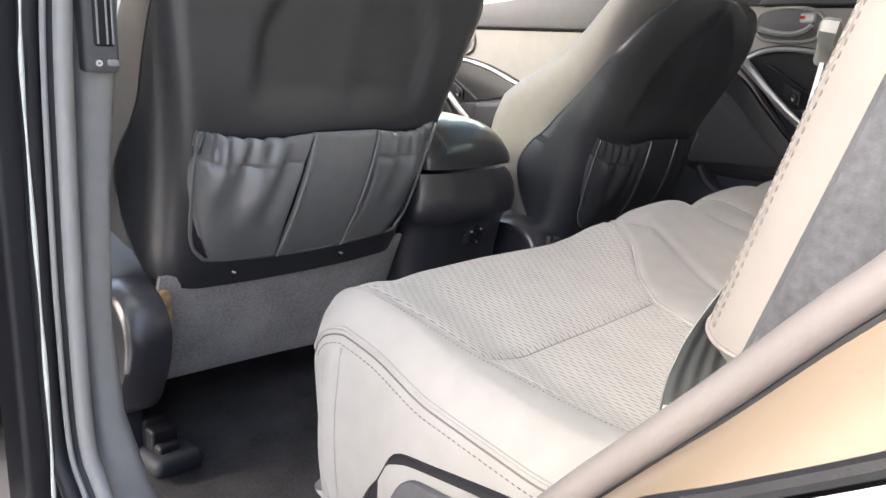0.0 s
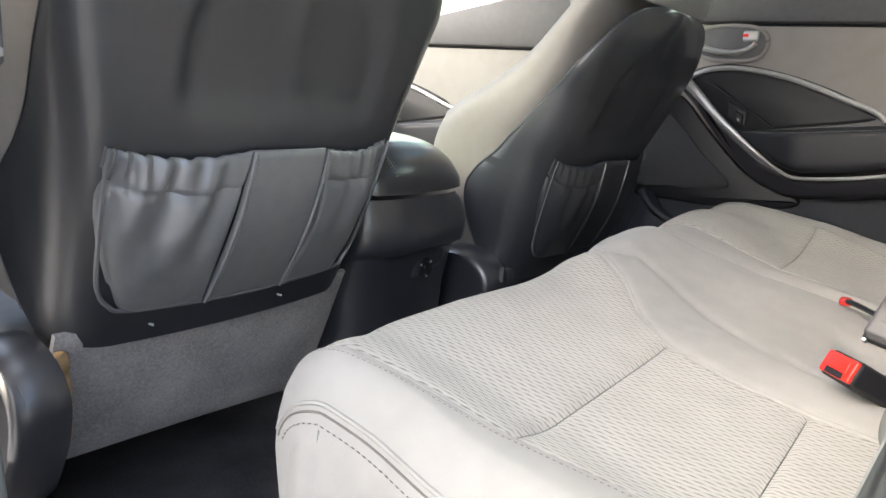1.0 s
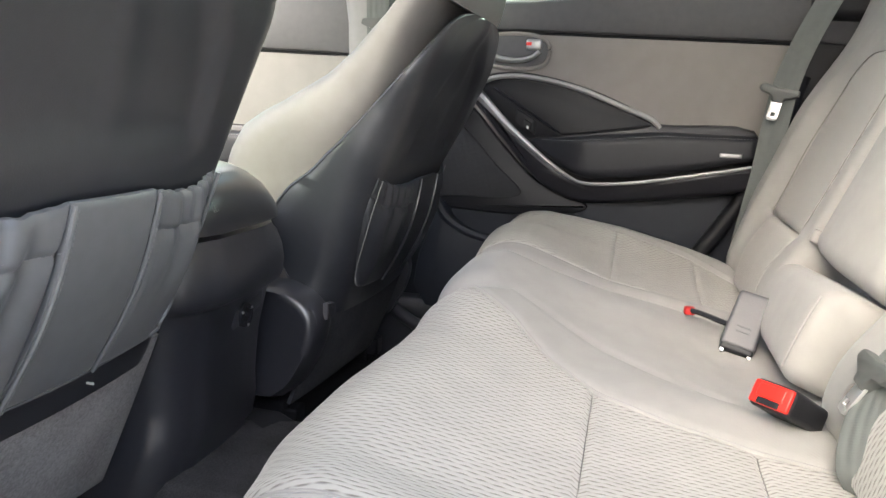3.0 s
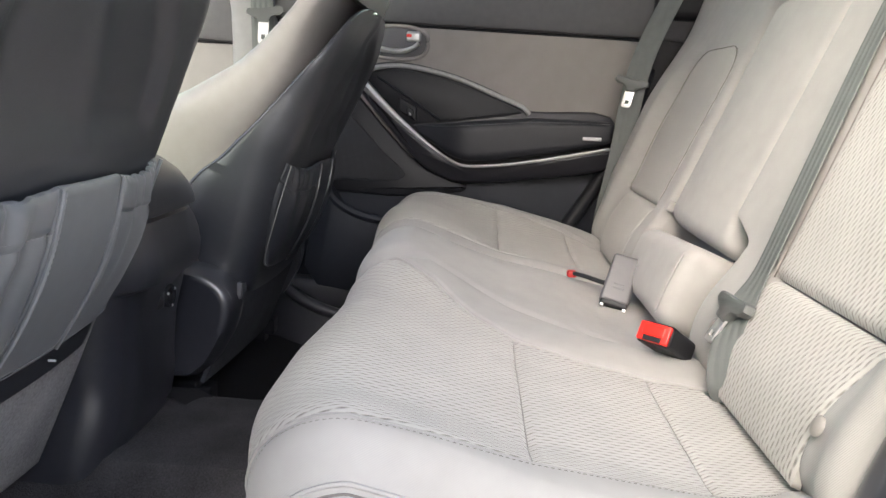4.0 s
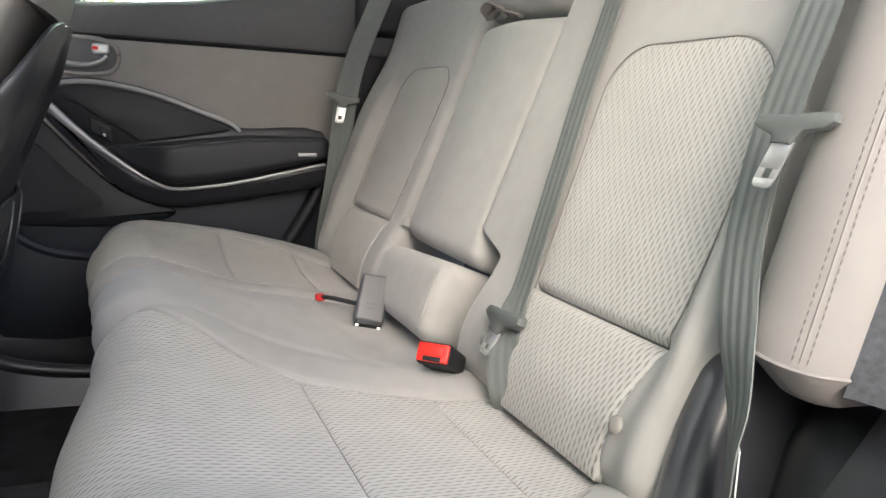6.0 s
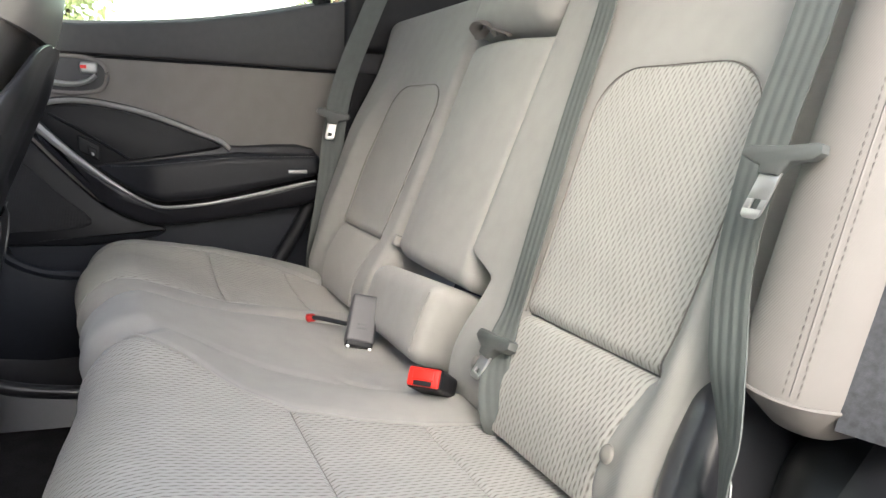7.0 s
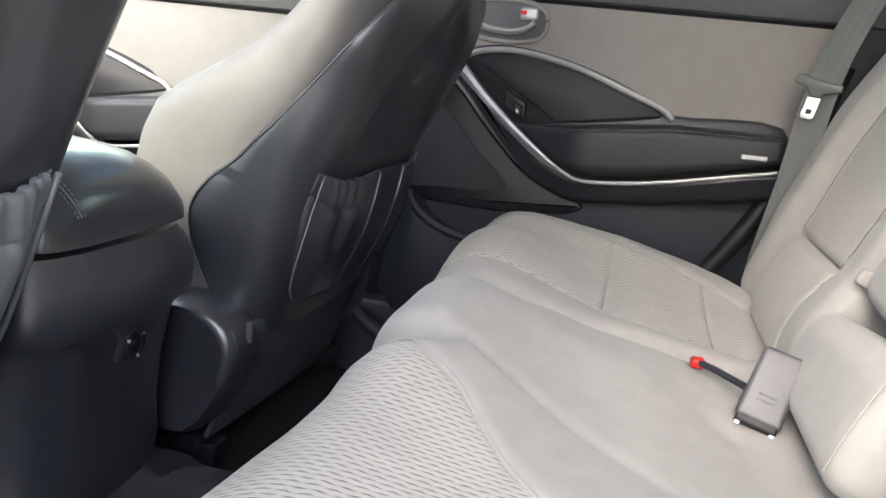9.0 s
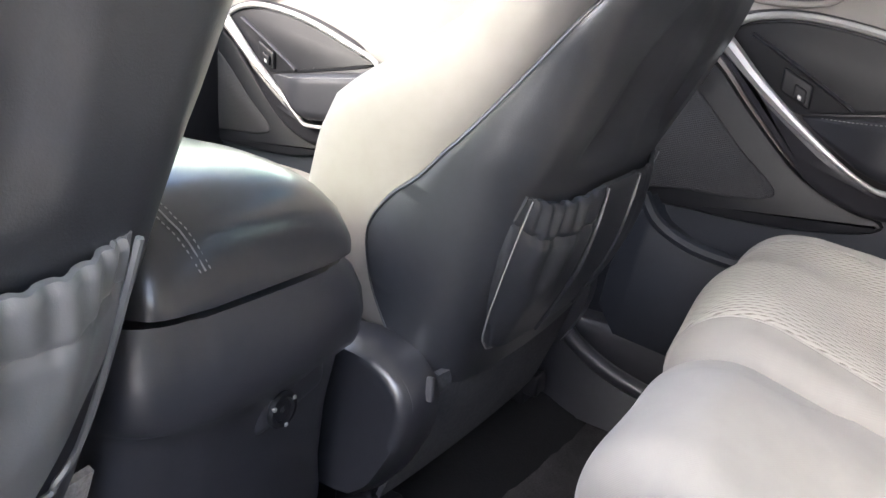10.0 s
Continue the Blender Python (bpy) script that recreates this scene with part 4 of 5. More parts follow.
    # map pocket in three sewn pieces
    def pocket_piece(a0, a1, b0, b1, gather, corner):
        def fn(s, t):
            h = -0.178 * (1 - t)
            u0, u1 = b0 + (a0 - b0) * t, b1 + (a1 - b1) * t
            bow = 0.010 * math.sin(math.pi * t)
            if corner:
                lift = 0.035 * smooth(0.75, 1.0, s if corner > 0 else 1 - s) ** 2
                h = -0.178 * (1 - t) + lift * (1 - t)
            u = u0 + (u1 - u0) * s + (bow if corner > 0 else -bow if corner < 0 else -0.004 * math.sin(math.pi * t))
            lie = smooth(0.0, 0.35, (1 - s) if corner > 0 else s) if corner else 1.0
            d = rear_face(u, h) + 0.003 + (0.007 + 0.012 * math.sin(math.pi * min(1, t))) * lie
            if gather:
                f = s if corner > 0 else 1 - s
                inward = 1 - f
                wave = math.sin(2 * math.pi * 7.5 * inward ** 0.55)
                d += fold * (0.0016 if corner > 0 else 0.0034) * wave * smooth(0.66, 0.95, t) * smooth(0.95, 0.55, inward)
                d += fold * (0.0025 if corner > 0 else 0.0065) * math.sin(2 * math.pi * (2.3 * s + 0.25 - 0.6 * t)) * smooth(0.25, 0.62, t) * smooth(0.98, 0.75, t) * smooth(1.0, 0.7, inward)
                d -= 0.003 * math.exp(-((t - 0.80) / 0.02) ** 2)
                h -= 0.0012 * abs(wave) * t + 0.012 * math.sin(math.pi * s) * t * 0.6
            return at(u, h, d), rear, u, h
        return patch(54, 46, fn, puff=0.002, tuck=0.001, edge=0.006, thick=0.004)
    pocket = part("pocket", pocket_piece(-0.194, -0.047, -0.170, -0.062, True, -1), pocket_mat, ob, "gathered grey vinyl map pocket")
    part("pocket_band", pocket_piece(-0.046, 0.058, -0.061, 0.046, False, 0), pocket_mat, pocket)
    part("pocket_side", pocket_piece(0.059, 0.182, 0.047, 0.162, True, 1), pocket_mat, pocket)
    for a, b in ((-0.0465, -0.0615), (0.0585, 0.0465)):
        pts = [at(b + (a - b) * t - 0.004 * math.sin(math.pi * t), -0.178 * (1 - t), rear_face(a, -0.178 * (1 - t)) + 0.013 + 0.012 * math.sin(math.pi * t)) for t in np.linspace(0, 1, 24)]
        part("piping", tube(pts, 0.0020, 6), M_PIPE if a < 0 and fold == 1 else pocket_mat, pocket, "pale piping" if a < 0 and fold == 1 else "")
        if fold == 1:
            part("stitching", stitches([p + Vector((0.005, 0, 0)) for p in pts], 0.005, 0.0006), M_THREAD, pocket)
    border = [at(u, h, rear_face(u, h) + 0.008) for u, h in [(-0.194, 0.0), (-0.194, -0.04), (-0.190, -0.09), (-0.184, -0.14), (-0.170, -0.165), (-0.14, -0.176), (0.0, -0.180), (0.14, -0.176), (0.160, -0.165), (0.172, -0.14), (0.179, -0.08), (0.182, 0.0)]]
    part("piping", tube(spline(border, 6), 0.0024 if fold == 1 else 0.0009, 6), pocket_mat if fold == 1 else M_PIPE, pocket)
    hem = [at(u, -0.034, rear_face(u, -0.034) + 0.0195) for u in np.linspace(-0.185, -0.052, 24)]
    if fold == 1:
        part("stitching", stitches(hem, 0.006, 0.0006), M_THREAD, pocket)
    # carpet flap below the shell
    def flap(s, t):
        u = -0.205 + 0.41 * s
        h = -0.205 - (0.180 + 0.025 * s) * t + 0.012 * t * math.sin(math.pi * s)
        return at(u, h, rear_face(u * 0.9, -0.2) - 0.008 - 0.010 * t - 0.004 * t * t), rear, u, h
    # driver's flap paler, passenger's darker: their unequal light is put into the colour
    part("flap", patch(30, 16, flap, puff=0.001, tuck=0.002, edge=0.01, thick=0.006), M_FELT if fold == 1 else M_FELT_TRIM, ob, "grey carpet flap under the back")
    # base of the seat with its covers and rails
    y0 = yc + 0.19
    part("seat_cushion", rbox((xc - 0.225, y0 - 0.01, 0.20), (xc + 0.225, y0 + 0.50, 0.33), 0.05, 0.04, lambda x, y, z: (x, y, z + 0.05 * smooth(y0, y0 + 0.5, y))), M_SMOOTH, ob, "beige front seat cushion")
    for side in sides:
        x = xc + side * 0.226

        def cov(u, v, d, x=x, side=side):
            return (x + side * (d - 0.02), u, v)
        shape = [(recl + 0.018, 0.225), (recl + 0.002, 0.265), (recl, 0.30), (recl + 0.018, 0.327), (recl + 0.055, 0.345), (recl + 0.10, 0.345), (recl + 0.16, 0.325), (recl + 0.33, 0.30), (recl + 0.40, 0.29), (recl + 0.40, 0.19), (recl + 0.11, 0.168), (recl + 0.05, 0.180)]
        out = [(p.x, p.y) for p in spline([(a, b, 0) for a, b in shape], 5, True)]
        cover = part("recliner_cover", slab(out, cov, 0.045, 0.016), M_PLASTIC, ob, "charcoal plastic recliner cover")
        mid = Vector((recl + 0.12, 0.255))
        rim = [mid + (Vector(q) - mid) * 0.90 for q in out]
        face = [mid + (Vector(q) - mid) * 0.72 for q in out]
        part("cover_rim", loft([[cov(q.x, q.y, d) for q in ring] for ring, d in (([mid + (Vector(q) - mid) * 0.985 for q in out], 0.026), ([mid + (Vector(q) - mid) * 0.95 for q in out], 0.046), (rim, 0.0525), ([mid + (Vector(q) - mid) * 0.82 for q in out], 0.051), (face, 0.0475))]), M_PLASTIC, cover, "rounded rim of the cover", angle=60)
        if xc > 0 and side < 0:
            part("bracket", rbox((x - 0.004, recl - 0.006, 0.296), (x + 0.002, recl + 0.002, 0.322), 0.002, 0.02), M_BUCKLE, ob, "bare metal bracket end")
        part("bolt", rbox((x - side * 0.02 - 0.006, recl + 0.075, 0.135), (x - side * 0.02 + 0.006, recl + 0.09, 0.147), 0.003, 0.02), M_SILVER, ob, "bright bolt")
        part("rail", rbox((x - 0.018 - side * 0.03, recl + 0.05, 0.105), (x + 0.018 - side * 0.03, recl + 0.44, 0.14), 0.005, 0.2), M_BLACK, ob, "black steel seat rail")
        part("rail_foot", rbox((x - 0.02 - side * 0.03, recl + 0.07, 0.075), (x + 0.02 - side * 0.03, recl + 0.12, 0.15), 0.006, 0.2), M_BLACK, ob)
    return ob, at


driver, driver_at = front_seat(-0.378, 0.832, 0.545, 19, "front seat with dark vinyl back, gathered map pocket and beige cushions", 0.880, (-1,))
specks = [driver_at(u, h, 0.0215 - 0.10 * abs(u) ** 2) for u, h in ((-0.12, -0.195), (0.055, -0.196))]
for p in specks:
    part("lint", rbox(tuple(p + Vector((-0.0010, -0.004, -0.0012))), tuple(p + Vector((0.0010, 0.004, 0.0012))), 0.0006, 0.01, arc=2), M_STRIP, driver, "white lint speck")
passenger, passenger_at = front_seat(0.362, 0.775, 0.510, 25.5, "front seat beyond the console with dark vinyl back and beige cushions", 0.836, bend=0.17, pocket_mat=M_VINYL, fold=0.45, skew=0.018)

bits = thing("torn_foam", "torn brown foam showing in the gap beside the seat back", "foam", (-0.585, 0.89, 0.30))
for k in range(5):
    z = 0.255 + 0.017 * k
    part("lump", rbox((-0.584, 0.902, z - 0.012), (-0.570, 0.920, z + 0.014), 0.006, 0.01, lambda x, y, w, k=k: (x + 0.004 * noise.noise((x * 90, y * 90, w * 90 + k)), y + 0.004 * noise.noise((w * 80, x * 90, k)), w)), M_FOAM, bits)


# ---- centre console ----
console = thing("centre_console", "charcoal plastic centre console with padded lid between the front seats", "console", (-0.045, 1.0, 0.15))


def console_ring(z):
    """Outline in plan at height z."""
    w0 = line([(0.15, 0.118), (0.24, 0.104), (0.36, 0.112), (0.40, 0.118), (0.46, 0.118)], z)
    y = line([(0.15, 0.918), (0.20, 0.905), (0.30, 0.900), (0.355, 0.889), (0.366, 0.884), (0.374, 0.870), (0.382, 0.867), (0.40, 0.866), (0.46, 0.876)], z)
    xc = -0.045
    k = 0.045
    pts = [(xc - w0, 1.75), (xc - w0, 1.3), (xc - w0, y + 0.10)]
    pts += [(xc - w0 + k * (1 - math.cos(t)), y + 0.045 - 0.045 * math.sin(t) + 0.0) for t in np.linspace(0, math.pi / 2, 8)]
    pts += [(xc + u, y - 0.006 * (1 - (u / w0) ** 2)) for u in np.linspace(-w0 + k + 0.01, w0 - k - 0.01, 9)]
    w1 = w0 + 0.022 * smooth(0.452, 0.43, z)
    pts += [(xc + w1 - k * (1 - math.cos(t)), y + 0.045 - 0.045 * math.sin(t)) for t in np.linspace(math.pi / 2, 0, 8)]
    pts += [(xc + w1, y + 0.10), (xc + w1, 1.3), (xc + w1, 1.75)]
    return [Vector((x, yy, z)) for x, yy in pts]


part("body", loft([console_ring(z) for z in list(np.linspace(0.13, 0.345, 18)) + [0.355, 0.362, 0.366, 0.370, 0.374, 0.378, 0.382, 0.39, 0.40, 0.42, 0.44, 0.448, 0.452]]), M_PLASTIC, console, angle=30)


def lid_ring(t):
    """Sections of the lid from its rear edge forward."""
    y = 0.868 + 0.40 * t
    h = line([(0, 0.002), (0.008, 0.020), (0.02, 0.036), (0.05, 0.054), (0.1, 0.068), (0.16, 0.077), (0.3, 0.082), (0.6, 0.080), (1.0, 0.075)], t)
    w = line([(0, 0.084), (0.008, 0.095), (0.02, 0.102), (0.06, 0.111), (0.2, 0.117), (1, 0.117)], t)
    e = 2.9
    top = [Vector((-0.045 + w * math.copysign(abs(math.cos(a)) ** (2 / e), math.cos(a)), y, 0.460 + h * abs(math.sin(a)) ** (2 / e))) for a in np.linspace(0, math.pi, 29)]
    return top + [Vector((-0.045 - w + 2 * w * i / 6, y, 0.458)) for i in range(1, 6)]


lid = part("armrest_lid", loft([lid_ring(t) for t in (0, 0.008, 0.02, 0.04, 0.06, 0.1, 0.14, 0.2, 0.3, 0.45, 0.6, 0.8, 1.0)]), M_LID, console, "padded black vinyl armrest lid", angle=50)
for off in (-0.006, 0.0, 0.006):
    pts = []
    for t in np.linspace(0.012, 0.6, 30):
        ring = lid_ring(t)
        i = 18
        p = ring[i].lerp(ring[i + 1], 0.5 + off / 0.012)
        pts.append(p + Vector((-0.0003, -0.0004, 0.0008)))
    part("stitching", tube(pts, 0.0007, 5) if off == 0 else stitches(pts, 0.005, 0.0006), M_THREAD, lid)


def ring_geo(c, r0, r1, y0, y1, n=24, sx=1.0):
    return loft([[Vector((c[0] + r * math.cos(a) * sx, y, c[1] + r * math.sin(a))) for a in np.linspace(0, 2 * math.pi, n, endpoint=False)] for r, y in ((r1, y1), (r1, y0 + 0.002), (r1 - 0.002, y0), (r0, y0), (r0, y1))], cap=False)


recess = part("socket_recess", rbox((-0.046, 0.8840, 0.318), (0.040, 0.900, 0.352), 0.012, 0.02, lambda x, y, z: (x, y, z + 0.22 * (x + 0.05))), M_PLASTIC, console, "recess of the power socket")
socket = part("power_socket", ring_geo((-0.018, 0.338), 0.0115, 0.0165, 0.8800, 0.895), M_BLACK, console, "round black power socket")
for a in (0.6, 2.7, 4.8):
    part("socket_contact", rbox((-0.018 + 0.0135 * math.cos(a) - 0.0018, 0.8785, 0.338 + 0.0135 * math.sin(a) - 0.0018), (-0.018 + 0.0135 * math.cos(a) + 0.0018, 0.884, 0.338 + 0.0135 * math.sin(a) + 0.0018), 0.001, 0.02, arc=2), M_CHROME, socket, "bright contact")
part("socket_core", ring_geo((-0.018, 0.338), 0.003, 0.0115, 0.8825, 0.895), M_BLACK, console)


# ---- doors ----
def outline(points, steps=5):
    return [(p.x, p.y) for p in spline([(a, b, 0) for a, b in points], steps, True)]


TRIM_UP = [(0.745, 0.655), (0.70, 0.676), (0.632, 0.680), (0.532, 0.661), (0.43, 0.624), (0.386, 0.607), (0.366, 0.590)]
TRIM_LOW = [(0.745, 0.655), (0.72, 0.631), (0.68, 0.592), (0.629, 0.549), (0.578, 0.511), (0.533, 0.485), (0.498, 0.4755), (0.424, 0.482), (0.348, 0.495), (0.196, 0.527)]


def door(dy, dz, mirror_x, cloth, label, rear=True, frame_top=True, hinge=None):
    """Inner side of a door; dy, dz shift it along the car. x runs outward."""
    s = -1 if mirror_x else 1
    ob = thing("car_door", label, "car door", (s * 0.74, 0.45 + dy, 0.30), group="car doors")

    def at(y, z, d):
        """d: how far it stands out into the cabin."""
        return (s * (0.725 - d), y + dy, z + dz)
    y0, y1 = 0.02, 0.93
    part("lower_panel", slab([(y0 + 0.16, 0.20), (y1, 0.16), (y1, 0.60), (y0, 0.60), (y0 + 0.03, 0.45), (y0 + 0.10, 0.30)], at, 0.012, 0.006), M_LOWER, ob, "slate grey plastic lower door panel")
    part("cloth_panel", slab(outline([(y1 - 0.01, 0.50), (y1 - 0.01, 0.764), (0.65, 0.766), (0.40, 0.762), (0.14, 0.757), (y0, 0.750), (y0, 0.60), (0.20, 0.50)], 3), at, 0.016, 0.006), cloth, ob, "cloth-covered middle door panel")
    rail = [(y1 + 0.01, 0.768), (0.65, 0.770), (0.40, 0.766), (0.14, 0.761), (y0 - 0.02, 0.755), (y0 - 0.02, 0.935), (0.173, 0.897), (0.311, 0.867), (0.448, 0.844), (0.641, 0.827), (y1 + 0.01, 0.822)]
    part("upper_rail", slab(rail, at, 0.030, 0.012), M_DOORGREY, ob, "dark grey soft upper rail below the window")
    part("rail_gap", tube([at(y, z, 0.012) for y, z in [(y1, 0.766), (0.65, 0.768), (0.40, 0.764), (0.14, 0.759), (y0, 0.753)]], 0.004, 6), M_BLACK, ob)
    sill = [at(y, z, 0.0) for y, z in [(y1, 0.824), (0.641, 0.829), (0.448, 0.846), (0.311, 0.869), (0.173, 0.899)]]
    part("window_trim", tube(spline(sill, 5), 0.0055, 8), M_SILVER, ob, "bright strip along the window sill")
    # black bowl and sweeping armrest carrier
    carrier = [(0.775, 0.655), (0.745, 0.672), (0.70, 0.686), (0.632, 0.688), (0.532, 0.668), (0.43, 0.631), (0.372, 0.598), (0.19, 0.594), (0.185, 0.484), (0.358, 0.447), (0.499, 0.432), (0.550, 0.443), (0.602, 0.472), (0.666, 0.539), (0.730, 0.610)]
    part("carrier", slab(outline(carrier, 4), at, 0.030, 0.010), M_CARRIER, ob, "charcoal plastic armrest carrier")
    bowl = [(0.735, 0.652), (0.70, 0.668), (0.632, 0.672), (0.532, 0.653), (0.43, 0.616), (0.385, 0.598), (0.40, 0.588), (0.50, 0.572), (0.600, 0.560), (0.632, 0.560), (0.68, 0.602)]
    part("bowl", slab(outline(bowl, 4), lambda y, z, d: at(y, z, 0.027 + d), 0.006, 0.003), M_BLACK, ob, "black bowl behind the grab handle")
    ridge = [at(y, z, 0.034) for y, z in [(0.70, 0.655), (0.66, 0.632), (0.62, 0.607), (0.585, 0.585), (0.56, 0.568)]]
    part("bowl_ridge", tube(spline(ridge, 4), 0.006, 8, flat=0.5), M_CARRIER, ob)
    part("trim_upper", tube(spline([at(y, z, 0.034) for y, z in TRIM_UP], 6), 0.0052, 8), M_SILVER, ob, "satin silver trim strip")
    part("trim_lower", tube(spline([at(y, z, 0.040 + 0.044 * smooth(0.60, 0.44, y)) for y, z in TRIM_LOW], 6), lambda t: 0.0115 - 0.0080 * smooth(0.0, 0.55, t), 8), M_SILVER, ob, "satin silver trim strip")
    band = TRIM_LOW[1:] + [(0.19, 0.484), (0.358, 0.449), (0.499, 0.434), (0.550, 0.445), (0.602, 0.474), (0.666, 0.541), (0.715, 0.600)]
    part("lower_band", slab(outline(band, 3), lambda y, z, d: at(y, z, 0.026 + d + 0.040 * smooth(0.60, 0.44, y) * smooth(0.43, 0.50, z)), 0.018, 0.010), M_CARRIER, ob, "charcoal band under the silver strip")

    def arm_fn(y, z, d):
        low = line(TRIM_LOW[::-1], y) + 0.010
        top = line([(0.18, 0.583), (0.36, 0.584), (0.48, 0.572), (0.56, 0.562), (0.62, 0.556)], y)
        z = low + (max(top, low + 0.006) - low) * (z - 0.515) / 0.073
        return at(y, z, d * (0.45 + 0.55 * smooth(0.62, 0.50, y)))
    pad = part("armrest", rbox((0.185, 0.515, 0.02), (0.618, 0.588, 0.088), 0.018, 0.015, arm_fn, arc=5), M_PAD, ob, "black padded door armrest")
    part("stitching", join(*[stitches([arm_fn(y, 0.5815, 0.0865 - k) for y in np.linspace(0.20, 0.60, 30)], 0.006, 0.0007) for k in (0.0, 0.006)]), M_THREAD, pad)
    part("marker", mapped(rbox((0.215, 0.543, 0.086), (0.255, 0.551, 0.090), 0.002, 0.02, arc=2), at), M_SILVER, ob, "small silver plate on the armrest")
    # window switch
    sw = part("switch_plate", mapped(rbox((0.612, 0.574, 0.030), (0.652, 0.606, 0.041), 0.004, 0.02), lambda y, z, d: at(y + 0.0, z + 0.55 * (y - 0.632), d)), M_BLACK, ob, "black window switch plate")
    part("switch", mapped(rbox((0.618, 0.578, 0.040), (0.634, 0.596, 0.048), 0.003, 0.02), lambda y, z, d: at(y, z + 0.55 * (y - 0.632), d)), M_BLACK, sw, "window switch")
    part("switch_mark", mapped(rbox((0.623, 0.580, 0.046), (0.628, 0.586, 0.0492), 0.001, 0.02), lambda y, z, d: at(y, z + 0.55 * (y - 0.632), d)), M_SILVER, sw, "bright mark on the switch")
    # pull handle in its oval cup
    cup = outline([(0.735, 0.730), (0.722, 0.757), (0.68, 0.765), (0.63, 0.763), (0.602, 0.752), (0.594, 0.732), (0.604, 0.706), (0.64, 0.696), (0.70, 0.698), (0.728, 0.708)], 5)
    part("handle_cup", slab(cup, lambda y, z, d: at(y, z, 0.010 + d), 0.012, 0.005), M_DOORGREY, ob, "taupe cup of the door handle")
    part("cup_rim", tube([at(y, z, 0.021) for y, z in cup], 0.0042, 8, True), cloth, ob, "taupe padded rim")
    lever = [(0.722, 0.722), (0.690, 0.714), (0.655, 0.712), (0.628, 0.719), (0.614, 0.730)]
    part("door_handle", tube(spline([at(y, z, 0.030 - 0.004 * math.cos(40 * (y - 0.668))) for y, z in lever], 6), lambda t: 0.0095 - 0.003 * t, 10, flat=0.7), M_CHROME, ob, "chrome pull handle")
    part("lock_button", mapped(rbox((0.610, 0.733, 0.018), (0.642, 0.755, 0.030), 0.006, 0.02), at), M_SILVER, ob, "silver lock lever")
    part("lock_mark", mapped(rbox((0.630, 0.742, 0.029), (0.641, 0.7485, 0.0308), 0.0006, 0.02, arc=2), at), M_RED, ob, "red lock mark")
    # loudspeaker and map pocket
    spk = outline([(0.86, 0.62), (0.80, 0.60), (0.752, 0.565), (0.69, 0.50), (0.635, 0.450), (0.66, 0.432), (0.76, 0.428), (0.86, 0.43), (0.89, 0.52)], 4)
    part("speaker_housing", slab(outline([(0.90, 0.66), (0.80, 0.64), (0.745, 0.615), (0.68, 0.545), (0.60, 0.470), (0.50, 0.43), (0.52, 0.408), (0.62, 0.396), (0.74, 0.398), (0.86, 0.41), (0.92, 0.50)], 4), at, 0.026, 0.010), M_BLACK, ob, "black loudspeaker housing")
    part("speaker_grille", slab(spk, lambda y, z, d: at(y, z, 0.024 + d), 0.005, 0.003), M_SPEAKER, ob, "perforated black loudspeaker grille")
    pocket = outline([(0.80, 0.405), (0.77, 0.375), (0.70, 0.345), (0.55, 0.335), (0.42, 0.335), (0.36, 0.30), (0.36, 0.21), (0.82, 0.19)], 4)
    part("map_pocket", slab(pocket, at, 0.065, 0.004), M_LOWER, ob, "charcoal plastic map pocket")
    part("pocket_rim", tube(spline([at(y, z, 0.062) for y, z in [(0.805, 0.42), (0.775, 0.378), (0.70, 0.348), (0.55, 0.338), (0.42, 0.336)]], 5), 0.010, 8), M_LOWER, ob)
    # outer skin and glass
    part("door_skin", slab([(y0 + 0.16, 0.16), (y1, 0.12), (y1, 0.815), (0.641, 0.820), (0.448, 0.836), (0.311, 0.858), (0.173, 0.888), (y0 - 0.02, 0.92), (y0 - 0.03, 0.60), (y0 + 0.03, 0.42)], lambda y, z, d: at(y, z, -0.002 - d), 0.06, 0.01), M_PAINT, ob, "tan painted outer skin")
    pane = [(y1 - 0.02, 0.80), (0.20, 0.86), (0.16, 0.95), (0.20, 1.14), (y1 - 0.02, 1.14)]

    def glass_at(y, z, d):
        return (s * (0.745 - 0.30 * max(0, z - 0.82) ** 1.15 - d), y + dy, z + dz)
    part("window_pane", slab([(a, b) for a, b in pane], glass_at, 0.004, 0.001), M_GLASS, ob, "tinted side window")
    bars = [tube([glass_at(0.185 - 0.02, 0.88, 0), glass_at(0.155, 0.97, 0), glass_at(0.19, 1.15, 0)], 0.022, 8), tube([glass_at(y1, 0.80, 0), glass_at(y1, 1.15, 0)], 0.02, 8), tube([glass_at(0.17, 1.155, 0), glass_at(y1, 1.155, 0)], 0.022, 8)]
    for b in bars:
        part("window_frame", b, M_BLACK, ob)
    return ob


rear_right = door(0.0, 0.0, False, M_TAUPE, "closed rear door, taupe cloth, silver trim and black armrest")
front_right = door(0.945, -0.045, False, M_PALE, "closed front door with pale cloth, silver trim and black armrest")
front_left = door(0.945, -0.045, True, M_PALE, "closed front door beside the driver's seat, pale cloth")

# rear left door stands open: hinged at the pillar
open_door = door(0.0, 0.0, True, M_TAUPE, "rear door standing wide open, black speaker grille and taupe cloth")
hinge = Vector((-0.79, 0.97, 0.0))
open_door.matrix_world = Matrix.Translation(hinge) @ Matrix.Rotation(radians(-72), 4, "Z") @ Matrix.Translation(-hinge) @ open_door.matrix_world


